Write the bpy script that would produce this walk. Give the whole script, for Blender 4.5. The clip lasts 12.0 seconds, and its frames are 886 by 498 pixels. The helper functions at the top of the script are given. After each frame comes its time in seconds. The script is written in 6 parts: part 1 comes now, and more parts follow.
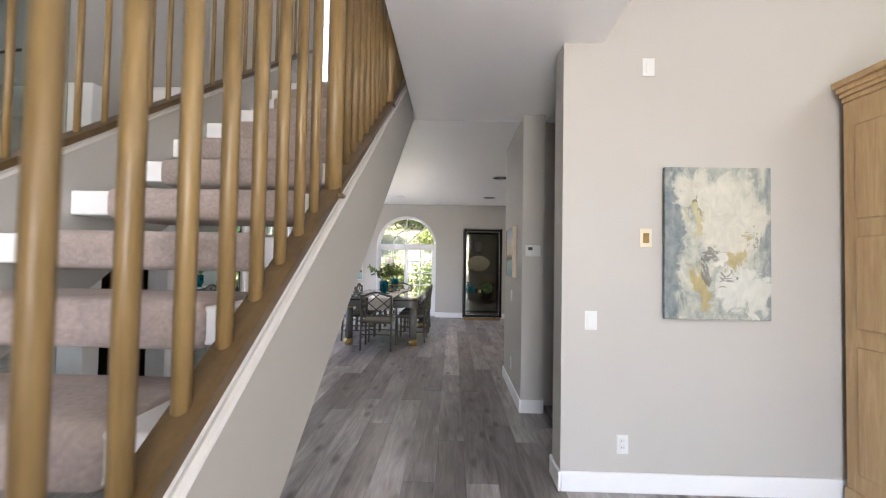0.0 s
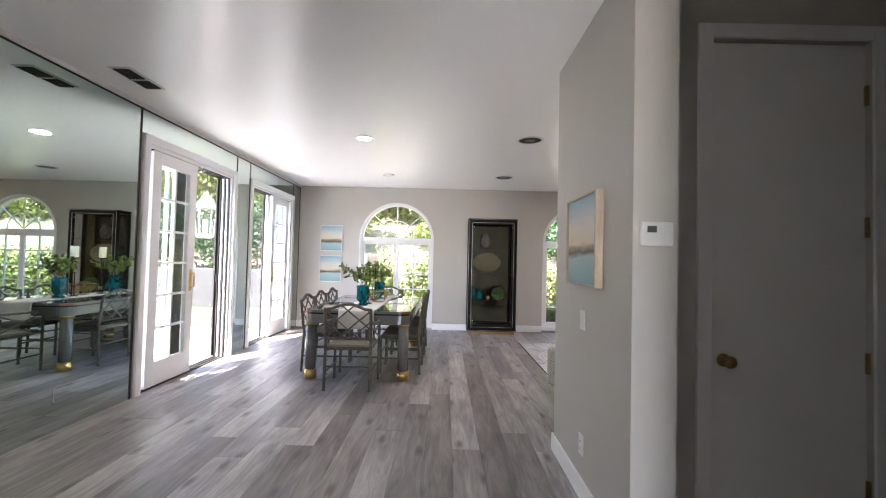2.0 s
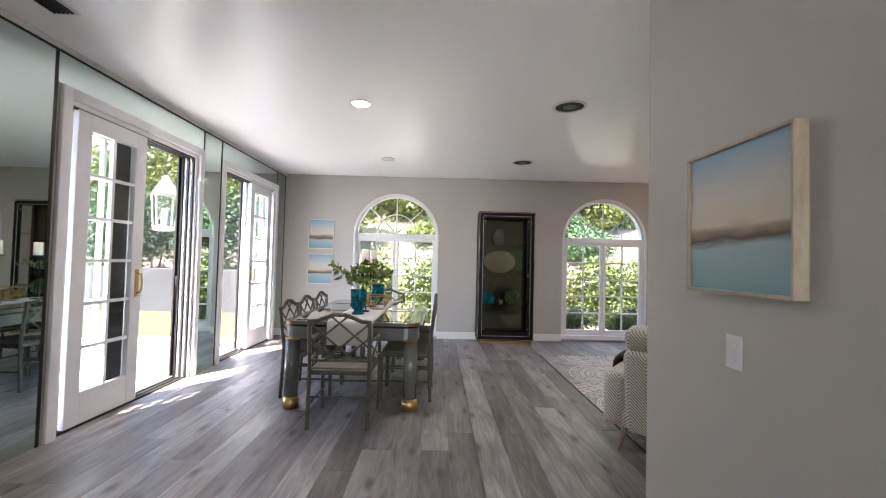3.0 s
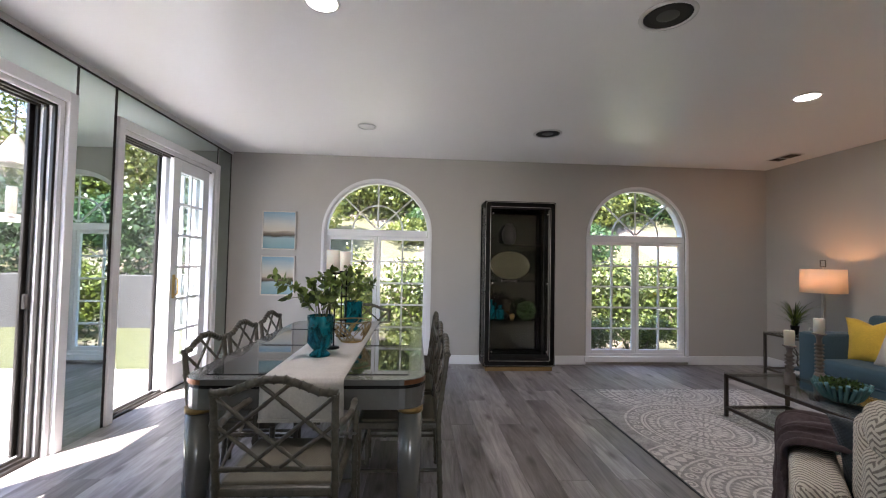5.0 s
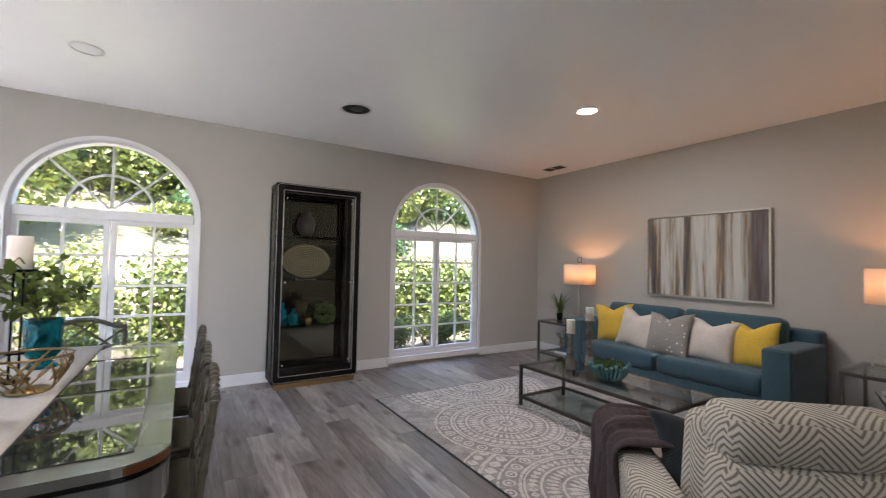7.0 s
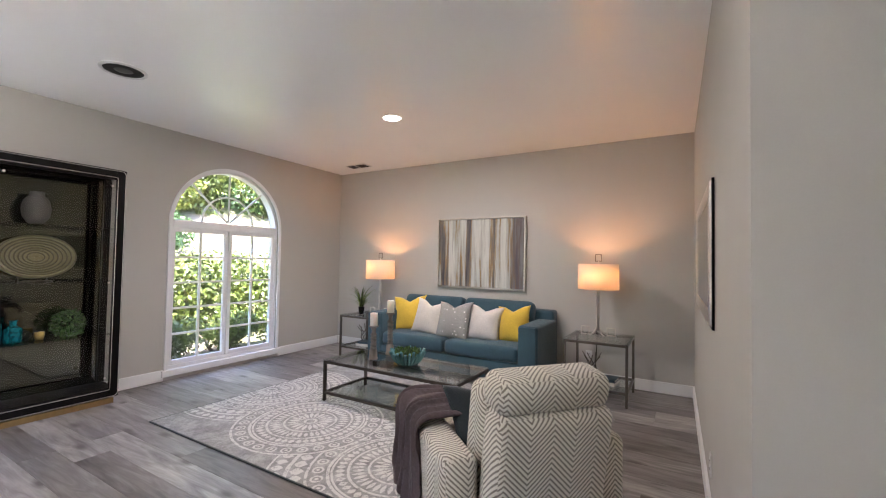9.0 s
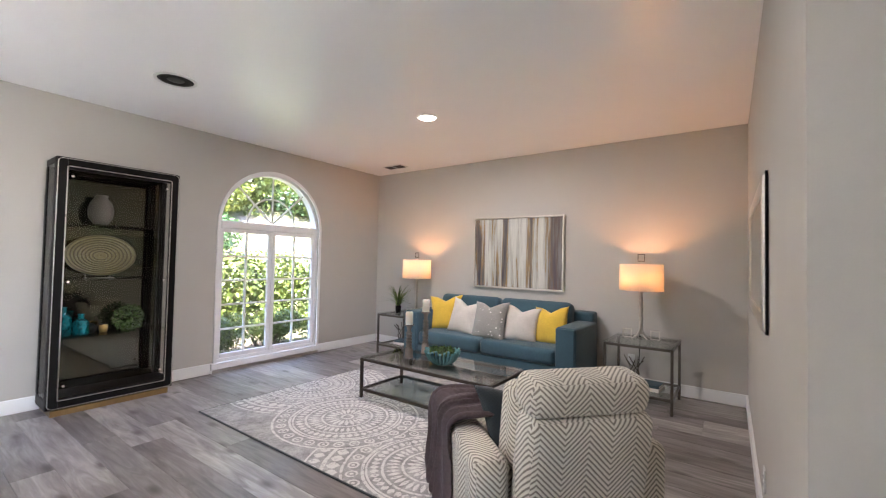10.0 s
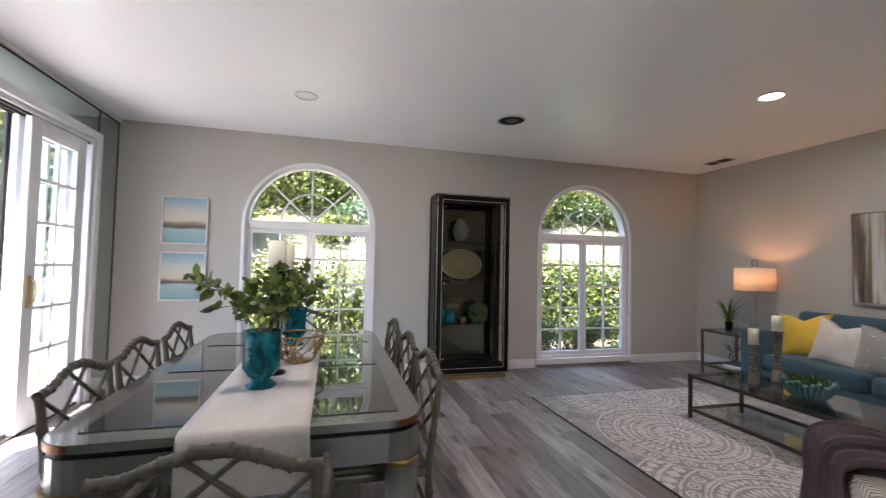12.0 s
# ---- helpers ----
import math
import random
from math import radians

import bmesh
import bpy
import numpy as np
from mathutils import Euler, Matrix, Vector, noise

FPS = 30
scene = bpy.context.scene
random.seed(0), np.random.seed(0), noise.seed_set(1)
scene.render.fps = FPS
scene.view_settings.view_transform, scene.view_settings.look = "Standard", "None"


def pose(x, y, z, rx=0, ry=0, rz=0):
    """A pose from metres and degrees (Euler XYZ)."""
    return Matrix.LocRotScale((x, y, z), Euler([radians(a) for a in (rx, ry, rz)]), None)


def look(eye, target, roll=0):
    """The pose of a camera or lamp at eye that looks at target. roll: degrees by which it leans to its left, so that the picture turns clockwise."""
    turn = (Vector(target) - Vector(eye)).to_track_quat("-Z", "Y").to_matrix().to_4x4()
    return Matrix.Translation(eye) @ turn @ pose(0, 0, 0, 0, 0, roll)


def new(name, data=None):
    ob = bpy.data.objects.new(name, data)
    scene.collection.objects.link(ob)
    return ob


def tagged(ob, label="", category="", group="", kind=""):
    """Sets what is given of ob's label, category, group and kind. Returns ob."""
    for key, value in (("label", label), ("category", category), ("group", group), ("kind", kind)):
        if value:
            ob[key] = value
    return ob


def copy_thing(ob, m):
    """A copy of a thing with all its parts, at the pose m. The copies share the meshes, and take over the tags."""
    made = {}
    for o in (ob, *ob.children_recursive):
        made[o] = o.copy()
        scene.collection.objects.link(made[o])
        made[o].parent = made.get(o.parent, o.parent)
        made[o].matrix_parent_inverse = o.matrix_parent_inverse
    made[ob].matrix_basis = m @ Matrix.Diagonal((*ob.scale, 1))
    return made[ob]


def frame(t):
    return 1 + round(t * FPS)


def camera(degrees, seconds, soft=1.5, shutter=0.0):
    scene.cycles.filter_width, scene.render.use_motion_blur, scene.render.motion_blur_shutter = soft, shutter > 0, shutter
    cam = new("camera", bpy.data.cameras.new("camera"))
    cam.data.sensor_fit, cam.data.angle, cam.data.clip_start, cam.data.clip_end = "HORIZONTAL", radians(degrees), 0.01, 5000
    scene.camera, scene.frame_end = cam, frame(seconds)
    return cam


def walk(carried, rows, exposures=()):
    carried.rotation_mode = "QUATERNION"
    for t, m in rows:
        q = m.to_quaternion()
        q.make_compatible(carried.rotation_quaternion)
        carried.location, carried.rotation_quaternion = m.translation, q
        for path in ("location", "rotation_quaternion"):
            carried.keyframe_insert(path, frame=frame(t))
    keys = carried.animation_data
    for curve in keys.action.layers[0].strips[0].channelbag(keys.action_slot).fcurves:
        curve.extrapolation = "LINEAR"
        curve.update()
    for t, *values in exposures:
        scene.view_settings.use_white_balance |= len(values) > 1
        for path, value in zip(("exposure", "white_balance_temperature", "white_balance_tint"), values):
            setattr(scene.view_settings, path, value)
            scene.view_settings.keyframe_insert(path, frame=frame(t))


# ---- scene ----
cam = camera(94.2, 12.0, soft=1.1, shutter=0.2)
PATH = [
    (0, (0.608, 0.067, 1.369), (0.562, 2.066, 1.427), 1.0),
    (0.5, (0.589, 0.561, 1.364), (0.562, 2.56, 1.421), 1.1),
    (1, (0.561, 1.049, 1.372), (0.54, 3.048, 1.428), 1.4),
    (1.5, (0.505, 1.566, 1.352), (0.488, 3.565, 1.408), 1.4),
    (2, (0.438, 2.084, 1.338), (0.427, 4.083, 1.395), 1.4),
    (2.5, (0.325, 2.582, 1.307), (0.326, 4.582, 1.368), 1.5),
    (3, (0.22, 3.07, 1.3), (0.24, 5.069, 1.363), 1.4),
    (5, (0.007, 4.598, 1.337), (0.136, 6.592, 1.406), 1.1),
    (5.5, (0.02, 4.844, 1.331), (0.242, 6.83, 1.402), 0.9),
    (6, (0.06, 5.04, 1.323), (0.519, 6.985, 1.392), 0.8),
    (6.5, (0.094, 5.175, 1.324), (0.832, 7.032, 1.395), 0.9),
    (7, (0.084, 5.24, 1.323), (1.145, 6.934, 1.396), 1.1),
    (7.5, (0.017, 5.261, 1.341), (1.388, 6.715, 1.413), 0.9),
    (7.7, (0.005, 5.258, 1.342), (1.472, 6.615, 1.414), 1.0),
    (9.3, (-0.034, 5.228, 1.349), (1.698, 6.227, 1.408), 1.0),
    (9.5, (-0.028, 5.226, 1.349), (1.686, 6.255, 1.407), 1.1),
    (10, (-0.002, 5.213, 1.341), (1.622, 6.378, 1.399), 1.2),
    (10.5, (-0.019, 5.214, 1.335), (1.433, 6.588, 1.395), 1.0),
    (11, (-0.087, 5.196, 1.323), (1.103, 6.802, 1.389), 1.2),
    (11.5, (-0.127, 5.209, 1.311), (0.732, 7.013, 1.385), 1.2),
    (12, (-0.278, 5.189, 1.308), (0.242, 7.118, 1.387), 1.2),
]
EXPOSURE = [(t, stops, 6300, 21) for t, stops in ((0, 3.7), (1, 3.85), (1.5, 3.95), (2, 4.12), (2.5, 4.08), (3, 3.78), (5, 3.25), (6, 3.33), (6.5, 3.48), (7.5, 3.83), (9.5, 4.35), (10, 4.4), (10.5, 4.2), (11.5, 3.82), (12, 3.48))]
walk(cam, [(t, look(eye, target, roll)) for t, eye, target, roll in PATH], EXPOSURE)

# ---- light ----
world = bpy.data.worlds.new("daylight")
scene.world = world
world.use_nodes = True
_wn = world.node_tree.nodes
_sky = _wn.new("ShaderNodeTexSky")
_sky.sky_type, _sky.sun_disc = "NISHITA", False
_sky.sun_elevation, _sky.sun_rotation = radians(65), radians(217)
world.node_tree.links.new(_sky.outputs[0], _wn["Background"].inputs[0])
_wn["Background"].inputs[1].default_value = 0.15

sun = new("sun", bpy.data.lights.new("sun", "SUN"))
sun.data.energy, sun.data.angle, sun.data.color = 4.2, radians(0.5), (1.0, 0.95, 0.87)
sun.matrix_world = look((0, 0, 10), (0.68, 0.91, 7.6))


def lamp(name, kind, m, energy, color, size=0.1, size_y=0.0):
    ob = new(name, bpy.data.lights.new(name, kind))
    ob.data.energy, ob.data.color = energy, color
    if kind == "AREA":
        ob.data.shape, ob.data.size, ob.data.size_y = "RECTANGLE", size, size_y or size
    else:
        ob.data.shadow_soft_size = size
    ob.matrix_world = m
    return ob


# the sky's light in the entrance glazing and the high foyer window behind the walker
lamp("entry_daylight", "AREA", look((0.9, -2.85, 1.7), (0.9, 2.0, 1.4)), 8.5, (1.0, 1.0, 0.86), 1.8, 2.2)
lamp("foyer_daylight", "AREA", look((4.6, -0.6, 3.9), (1.5, 2.4, 1.6)), 6.5, (0.96, 1.0, 0.86), 2.2, 1.8)
# added fill light above the stair head, where no window or fitting stands
lamp("upstairs_daylight", "AREA", look((0.9, 4.6, 4.6), (-0.3, 2.0, 2.6)), 1.0, (0.95, 0.97, 1.0), 1.0, 1.4)

# ---- materials ----


class Mat:
    """A node material with a few shorthands."""

    def __init__(self, name, color=(0.5, 0.5, 0.5), rough=0.5, metal=0.0, **more):
        self.m = bpy.data.materials.new(name)
        self.m.use_nodes = True
        self.nt = self.m.node_tree
        self.p = self.nt.nodes["Principled BSDF"]
        self.set("Base Color", (*color, 1))
        self.set("Roughness", rough)
        self.set("Metallic", metal)
        for key, value in more.items():
            self.set(key.replace("_", " "), value)

    def set(self, key, value):
        if isinstance(value, bpy.types.NodeSocket):
            self.nt.links.new(value, self.p.inputs[key])
        else:
            self.p.inputs[key].default_value = value

    def node(self, kind, **inputs):
        n = self.nt.nodes.new("ShaderNode" + kind)
        for key, value in inputs.items():
            self.put(n, key.replace("_", " "), value)
        return n

    def put(self, n, key, value):
        key = int(key[1:]) if key[0] == "i" and key[1:].isdigit() else key
        if isinstance(value, bpy.types.NodeSocket):
            self.nt.links.new(value, n.inputs[key])
        else:
            n.inputs[key].default_value = value

    def coords(self, which="Object", scale=(1, 1, 1), rot=(0, 0, 0), loc=(0, 0, 0)):
        tc = self.node("TexCoord")
        mp = self.node("Mapping", Vector=tc.outputs[which])
        mp.inputs["Scale"].default_value, mp.inputs["Rotation"].default_value, mp.inputs["Location"].default_value = scale, rot, loc
        return mp.outputs[0]

    def noise(self, vec, scale=5.0, detail=4.0, rough=0.55, distort=0.0):
        n = self.node("TexNoise", Vector=vec, Scale=scale, Detail=detail, Roughness=rough, Distortion=distort)
        return n.outputs["Fac"]

    def math(self, op, a, b=0.0, c=0.0):
        n = self.node("Math")
        n.operation = op
        for i, v in enumerate((a, b, c)):
            self.put(n, f"i{i}", v)
        return n.outputs[0]

    def ramp(self, fac, *stops):
        n = self.node("ValToRGB", Fac=fac)
        cr = n.color_ramp
        while len(cr.elements) < len(stops):
            cr.elements.new(0.5)
        for e, (pos, col) in zip(cr.elements, stops):
            e.position, e.color = pos, (*col, 1)
        return n.outputs[0]

    def mix(self, fac, a, b, blend="MIX"):
        n = self.node("Mix")
        n.data_type, n.blend_type = "RGBA", blend
        for i, v in ((0, fac), (6, a), (7, b)):
            if isinstance(v, tuple) and len(v) == 3:
                v = (*v, 1)
            self.put(n, f"i{i}", v)
        return n.outputs[2]

    def bump(self, height, strength=0.2, dist=0.01):
        n = self.node("Bump", Height=height, Strength=strength, Distance=dist)
        self.set("Normal", n.outputs[0])
        return self

    def xyz(self, vec):
        n = self.node("SeparateXYZ", Vector=vec)
        return n.outputs


def plain(name, color, rough=0.5, metal=0.0, vary=0.08, grain=30.0, relief=0.05, even=False, **more):
    """A painted, lacquered or metal surface with slight mottling and fine relief."""
    m = Mat(name, color, rough, metal, **more)
    v = m.coords()
    big, fine = m.noise(v, 1.3, 3), m.noise(v, grain, 4)
    lo, hi = tuple(c * (1 - vary) for c in color), tuple(min(1, c * (1 + vary)) for c in color)
    m.set("Base Color", m.ramp(m.math("ADD", m.math("MULTIPLY", big, 0.6), m.math("MULTIPLY", fine, 0.4)), (0.3, lo), (0.7, hi)))
    if not even:
        m.set("Roughness", m.math("ADD", rough - 0.06, m.math("MULTIPLY", m.noise(v, 4, 3), 0.12)))
    return m.bump(fine, relief, 0.003).m


def fabric(name, color, vary=0.18, weave=420.0, rough=0.9, relief=0.35, sheen=0.2):
    m = Mat(name, color, rough, Sheen_Weight=sheen)
    u = m.coords("UV")
    x, y, _ = m.xyz(u)
    wx, wy = m.math("SINE", m.math("MULTIPLY", x, weave)), m.math("SINE", m.math("MULTIPLY", y, weave))
    w = m.math("MULTIPLY", wx, wy)
    v = m.coords()
    blot, fine = m.noise(v, 5, 4), m.noise(v, 90, 3)
    lo, hi = tuple(c * (1 - vary) for c in color), tuple(min(1, c * (1 + vary)) for c in color)
    m.set("Base Color", m.ramp(m.math("ADD", m.math("MULTIPLY", blot, 0.55), m.math("MULTIPLY", fine, 0.45)), (0.32, lo), (0.68, hi)))
    return m.bump(m.math("ADD", m.math("MULTIPLY", w, 0.4), fine), relief, 0.004).m


def wood(name, dark, light, along=(14, 14, 1.2), rough=0.45, relief=0.12):
    m = Mat(name, light, rough)
    v = m.coords("Object", along)
    g = m.noise(v, 2.2, 8, 0.6, 1.2)
    fine = m.noise(m.coords("Object", tuple(a * 5 for a in along)), 3, 4)
    m.set("Base Color", m.ramp(m.math("ADD", m.math("MULTIPLY", g, 0.7), m.math("MULTIPLY", fine, 0.3)), (0.3, dark), (0.7, light)))
    return m.bump(g, relief, 0.003).m


WALL = plain("greige_wall_paint", (0.468, 0.447, 0.41), 0.6, vary=0.025, grain=180, relief=0.06)
CEIL = plain("ceiling_paint", (0.89, 0.885, 0.87), 0.30, vary=0.015, grain=140, relief=0.03, even=True, Specular_IOR_Level=0.8)
TRIM = plain("white_trim_paint", (0.80, 0.80, 0.79), 0.35, vary=0.02, grain=60, relief=0.02)
FRAMEWHITE = plain("window_white_paint", (0.78, 0.78, 0.78), 0.35, vary=0.03, grain=60, relief=0.03)
BLACK = plain("black_lacquer", (0.0028, 0.0022, 0.002), 0.4, vary=0.2, Specular_IOR_Level=0.12)
DARKMETAL = plain("dark_bronze_metal", (0.05, 0.045, 0.04), 0.4, 0.8)
STEEL = plain("aged_nickel", (0.14, 0.122, 0.105), 0.3, 0.95, vary=0.2, grain=18)
GUNMETAL = plain("gunmetal_frame", (0.07, 0.06, 0.052), 0.35, 0.85, vary=0.25, grain=16)
BRASS = plain("brass", (0.62, 0.42, 0.15), 0.28, 1.0, vary=0.15)
GOLDLEAF = plain("antique_gold", (0.30, 0.20, 0.075), 0.42, 0.9, vary=0.3, grain=14)
SILVER = plain("silver_frame", (0.62, 0.58, 0.52), 0.3, 0.9, vary=0.15)
PLASTIC = plain("white_plastic", (0.68, 0.68, 0.66), 0.35, vary=0.02)
ALMOND = plain("almond_plastic", (0.66, 0.6, 0.45), 0.4, vary=0.04)
TABLEGREY = plain("silver_grey_lacquer", (0.125, 0.126, 0.115), 0.2, 0.15, vary=0.08, grain=40, relief=0.02, Coat_Weight=0.5)
CHAIRWOOD = wood("olive_grey_bamboo_finish", (0.032, 0.028, 0.018), (0.105, 0.096, 0.066), (10, 10, 10), 0.42)
STAIRWOOD = wood("honey_oak_stain", (0.15, 0.092, 0.03), (0.29, 0.19, 0.075), (9, 9, 0.9), 0.38)
SHOEWOOD = wood("brown_oak_stain", (0.06, 0.035, 0.012), (0.14, 0.082, 0.03), (5, 1.5, 5), 0.4)
PINE = wood("blond_pine", (0.40, 0.25, 0.115), (0.60, 0.42, 0.22), (9, 9, 0.7), 0.45)
PALEWOOD = wood("pale_wood_frame", (0.32, 0.25, 0.17), (0.5, 0.42, 0.32), (9, 9, 2), 0.5)
SOFABLUE = fabric("teal_blue_upholstery", (0.03, 0.077, 0.105))
YELLOW = fabric("mustard_yellow_linen", (0.64, 0.42, 0.045))
CREAM = fabric("cream_linen", (0.56, 0.52, 0.47))


def dotted_linen():
    m = Mat("grey_embroidered_linen", (0.27, 0.26, 0.245), 0.9, Sheen_Weight=0.2)
    v = m.coords()
    fine = m.noise(v, 150, 3)
    spot = m.node("TexVoronoi", Vector=v, Scale=21.0)
    dot = m.ramp(spot.outputs["Distance"], (0.16, (1, 1, 1)), (0.22, (0, 0, 0)))
    some = m.math("GREATER_THAN", m.noise(v, 7, 2), 0.5)
    col = m.ramp(fine, (0.3, (0.20, 0.193, 0.18)), (0.7, (0.31, 0.30, 0.285)))
    m.set("Base Color", m.mix(m.math("MULTIPLY", dot, some), col, (0.72, 0.70, 0.66)))
    return m.bump(m.math("ADD", fine, dot), 0.4, 0.004).m


GREYPIL = dotted_linen()
SLATE = fabric("dark_slate_cotton", (0.017, 0.026, 0.03))
THROW = fabric("plum_brown_fleece", (0.082, 0.058, 0.06), vary=0.3, weave=150, relief=0.5, sheen=0.05)
RUNNER = fabric("ivory_woven_runner", (0.47, 0.445, 0.395), vary=0.14, weave=1600, relief=0.14)
CARPET = fabric("beige_carpet", (0.44, 0.35, 0.305), vary=0.3, weave=1400, relief=0.8)
CANE = fabric("woven_cane", (0.125, 0.112, 0.078), vary=0.2, weave=520, relief=0.6, sheen=0.0)
WAX = plain("ivory_wax", (0.74, 0.7, 0.58), 0.5, vary=0.04, Subsurface_Weight=0.2)
CONCRETE = plain("pale_patio_concrete", (0.72, 0.7, 0.66), 0.85, vary=0.12, grain=25, relief=0.25)
PATHSTONE = plain("weathered_path_concrete", (0.22, 0.2, 0.18), 0.9, vary=0.2, grain=18, relief=0.3)
STUCCO = plain("garden_wall_stucco", (0.065, 0.066, 0.06), 0.9, vary=0.2, grain=40, relief=0.4)
BARK = plain("bark", (0.12, 0.09, 0.065), 0.9, vary=0.4, grain=14, relief=0.8)


def mirror_mat():
    m = Mat("silvered_mirror_glass", (0.58, 0.67, 0.64), 0.015, 1.0)
    return m.m


def glass_mat(name, tint=(0.96, 0.985, 0.975), rough=0.0, gloss=0.08):
    """Thin sheet glass: clear with a sheen that grows at a glancing view."""
    m = Mat(name)
    nt = m.nt
    tr = m.node("BsdfTransparent", Color=(*tint, 1))
    gl = m.node("BsdfGlossy", Roughness=rough)
    lw = m.node("LayerWeight")
    fac = m.math("ADD", gloss / 2, m.math("MULTIPLY", m.math("POWER", lw.outputs["Facing"], 4.0), 0.7))
    mx = m.node("MixShader", i0=fac, i1=tr.outputs[0], i2=gl.outputs[0])
    nt.links.new(mx.outputs[0], nt.nodes["Material Output"].inputs["Surface"])
    return m.m


MIRROR = mirror_mat()
GLASS = glass_mat("clear_window_glass")
SMOKE = glass_mat("grey_tinted_glass", (0.90, 0.91, 0.89), 0.0, 0.05)
SHELFGLASS = glass_mat("greenish_shelf_glass", (0.90, 0.925, 0.915))


def screen_mat():
    """Fine insect mesh: mostly open, with a grey weave."""
    m = Mat("grey_insect_mesh", (0.22, 0.23, 0.23), 0.8)
    clear = m.node("BsdfTransparent")
    mx = m.node("MixShader", i0=0.2, i1=clear.outputs[0], i2=m.p.outputs[0])
    m.nt.links.new(mx.outputs[0], m.nt.nodes["Material Output"].inputs["Surface"])
    return m.m


SCREEN = screen_mat()


def floor_mat():
    m = Mat("grey_oak_planks", (0.2, 0.18, 0.17), 0.38)
    info = m.node("ObjectInfo")
    rnd = info.outputs["Random"]
    shift = m.node("CombineXYZ", X=m.math("MULTIPLY", rnd, 37.0), Y=m.math("MULTIPLY", rnd, 91.0), Z=0.0)
    tc = m.node("TexCoord")
    add = m.node("VectorMath")
    m.put(add, "i0", tc.outputs["Object"])
    m.put(add, "i1", shift.outputs[0])
    v = add.outputs[0]

    def scaled(s):
        mp = m.node("Mapping", Vector=v)
        mp.inputs["Scale"].default_value = s
        return mp.outputs[0]
    grain = m.noise(scaled((8, 0.9, 1)), 2.0, 8, 0.62, 1.4)
    fine = m.noise(scaled((90, 3.0, 1)), 1.5, 4, 0.6)
    cloud = m.noise(scaled((2.2, 0.7, 1)), 1.6, 3)
    vor = m.node("TexVoronoi", Vector=scaled((4.5, 1.7, 1)), Scale=1.0)
    vor.voronoi_dimensions = "2D"
    knot = m.ramp(vor.outputs["Distance"], (0.04, (1, 1, 1)), (0.17, (0, 0, 0)))
    has = m.math("GREATER_THAN", m.node("SeparateColor", Color=vor.outputs["Color"]).outputs[0], 0.4)
    tone = m.math("ADD", m.math("MULTIPLY", grain, 0.5), m.math("ADD", m.math("MULTIPLY", fine, 0.13), m.math("MULTIPLY", cloud, 0.37)))
    base = m.ramp(tone, (0.34, (0.096, 0.084, 0.08)), (0.5, (0.246, 0.228, 0.22)), (0.66, (0.43, 0.41, 0.40)))
    per = m.ramp(rnd, (0.0, (0.58, 0.545, 0.53)), (0.5, (0.95, 0.935, 0.93)), (1.0, (1.36, 1.35, 1.35)))
    col = m.mix(1.0, base, per, "MULTIPLY")
    col = m.mix(m.math("MULTIPLY", m.math("MULTIPLY", knot, has), 0.8), col, (0.055, 0.042, 0.036))
    m.set("Base Color", col)
    m.set("Roughness", m.math("ADD", 0.285, m.math("MULTIPLY", fine, 0.14)))
    return m.bump(m.math("ADD", grain, fine), 0.08, 0.003).m


FLOOR = floor_mat()

# ---- mesh helpers ----


def box(bm, lo, hi, bevel=0.0, seg=2):
    lo, hi = Vector(lo), Vector(hi)
    r = bmesh.ops.create_cube(bm, size=1.0, matrix=Matrix.Translation((lo + hi) / 2) @ Matrix.Diagonal((*(hi - lo), 1)))
    if bevel:
        edges = list({e for v in r["verts"] for e in v.link_edges})
        bmesh.ops.bevel(bm, geom=edges, offset=bevel, segments=seg, affect="EDGES", profile=0.5)
    return bm


def tube(bm, pts, r, n=8, taper=None, caps=True):
    """A round bar along the points; taper: a radius for each point."""
    pts = [Vector(p) for p in pts]
    rings = []
    for i, p in enumerate(pts):
        d = (pts[min(i + 1, len(pts) - 1)] - pts[max(i - 1, 0)]).normalized()
        a = d.cross(Vector((0, 0, 1)) if abs(d.z) < 0.9 else Vector((0, 1, 0))).normalized()
        b = d.cross(a)
        rr = taper[i] if taper else r
        rings.append([bm.verts.new(p + rr * (math.cos(2 * math.pi * k / n) * a + math.sin(2 * math.pi * k / n) * b)) for k in range(n)])
    for q, s in zip(rings, rings[1:]):
        for k in range(n):
            bm.faces.new((q[k], q[(k + 1) % n], s[(k + 1) % n], s[k])).smooth = True
    if caps:
        bm.faces.new(rings[0][::-1])
        bm.faces.new(rings[-1])
    return bm


def lathe(bm, profile, n=24, at=(0, 0, 0), sx=1.0, sy=1.0):
    """A turned shape: (radius, height) pairs from the bottom up."""
    rings = [[bm.verts.new((at[0] + sx * r * math.cos(2 * math.pi * k / n), at[1] + sy * r * math.sin(2 * math.pi * k / n), at[2] + z)) for k in range(n)] for r, z in profile]
    for q, s in zip(rings, rings[1:]):
        for k in range(n):
            bm.faces.new((q[k], q[(k + 1) % n], s[(k + 1) % n], s[k])).smooth = True
    if profile[0][0] > 1e-4:
        bm.faces.new(rings[0][::-1])
    if profile[-1][0] > 1e-4:
        bm.faces.new(rings[-1])
    return bm


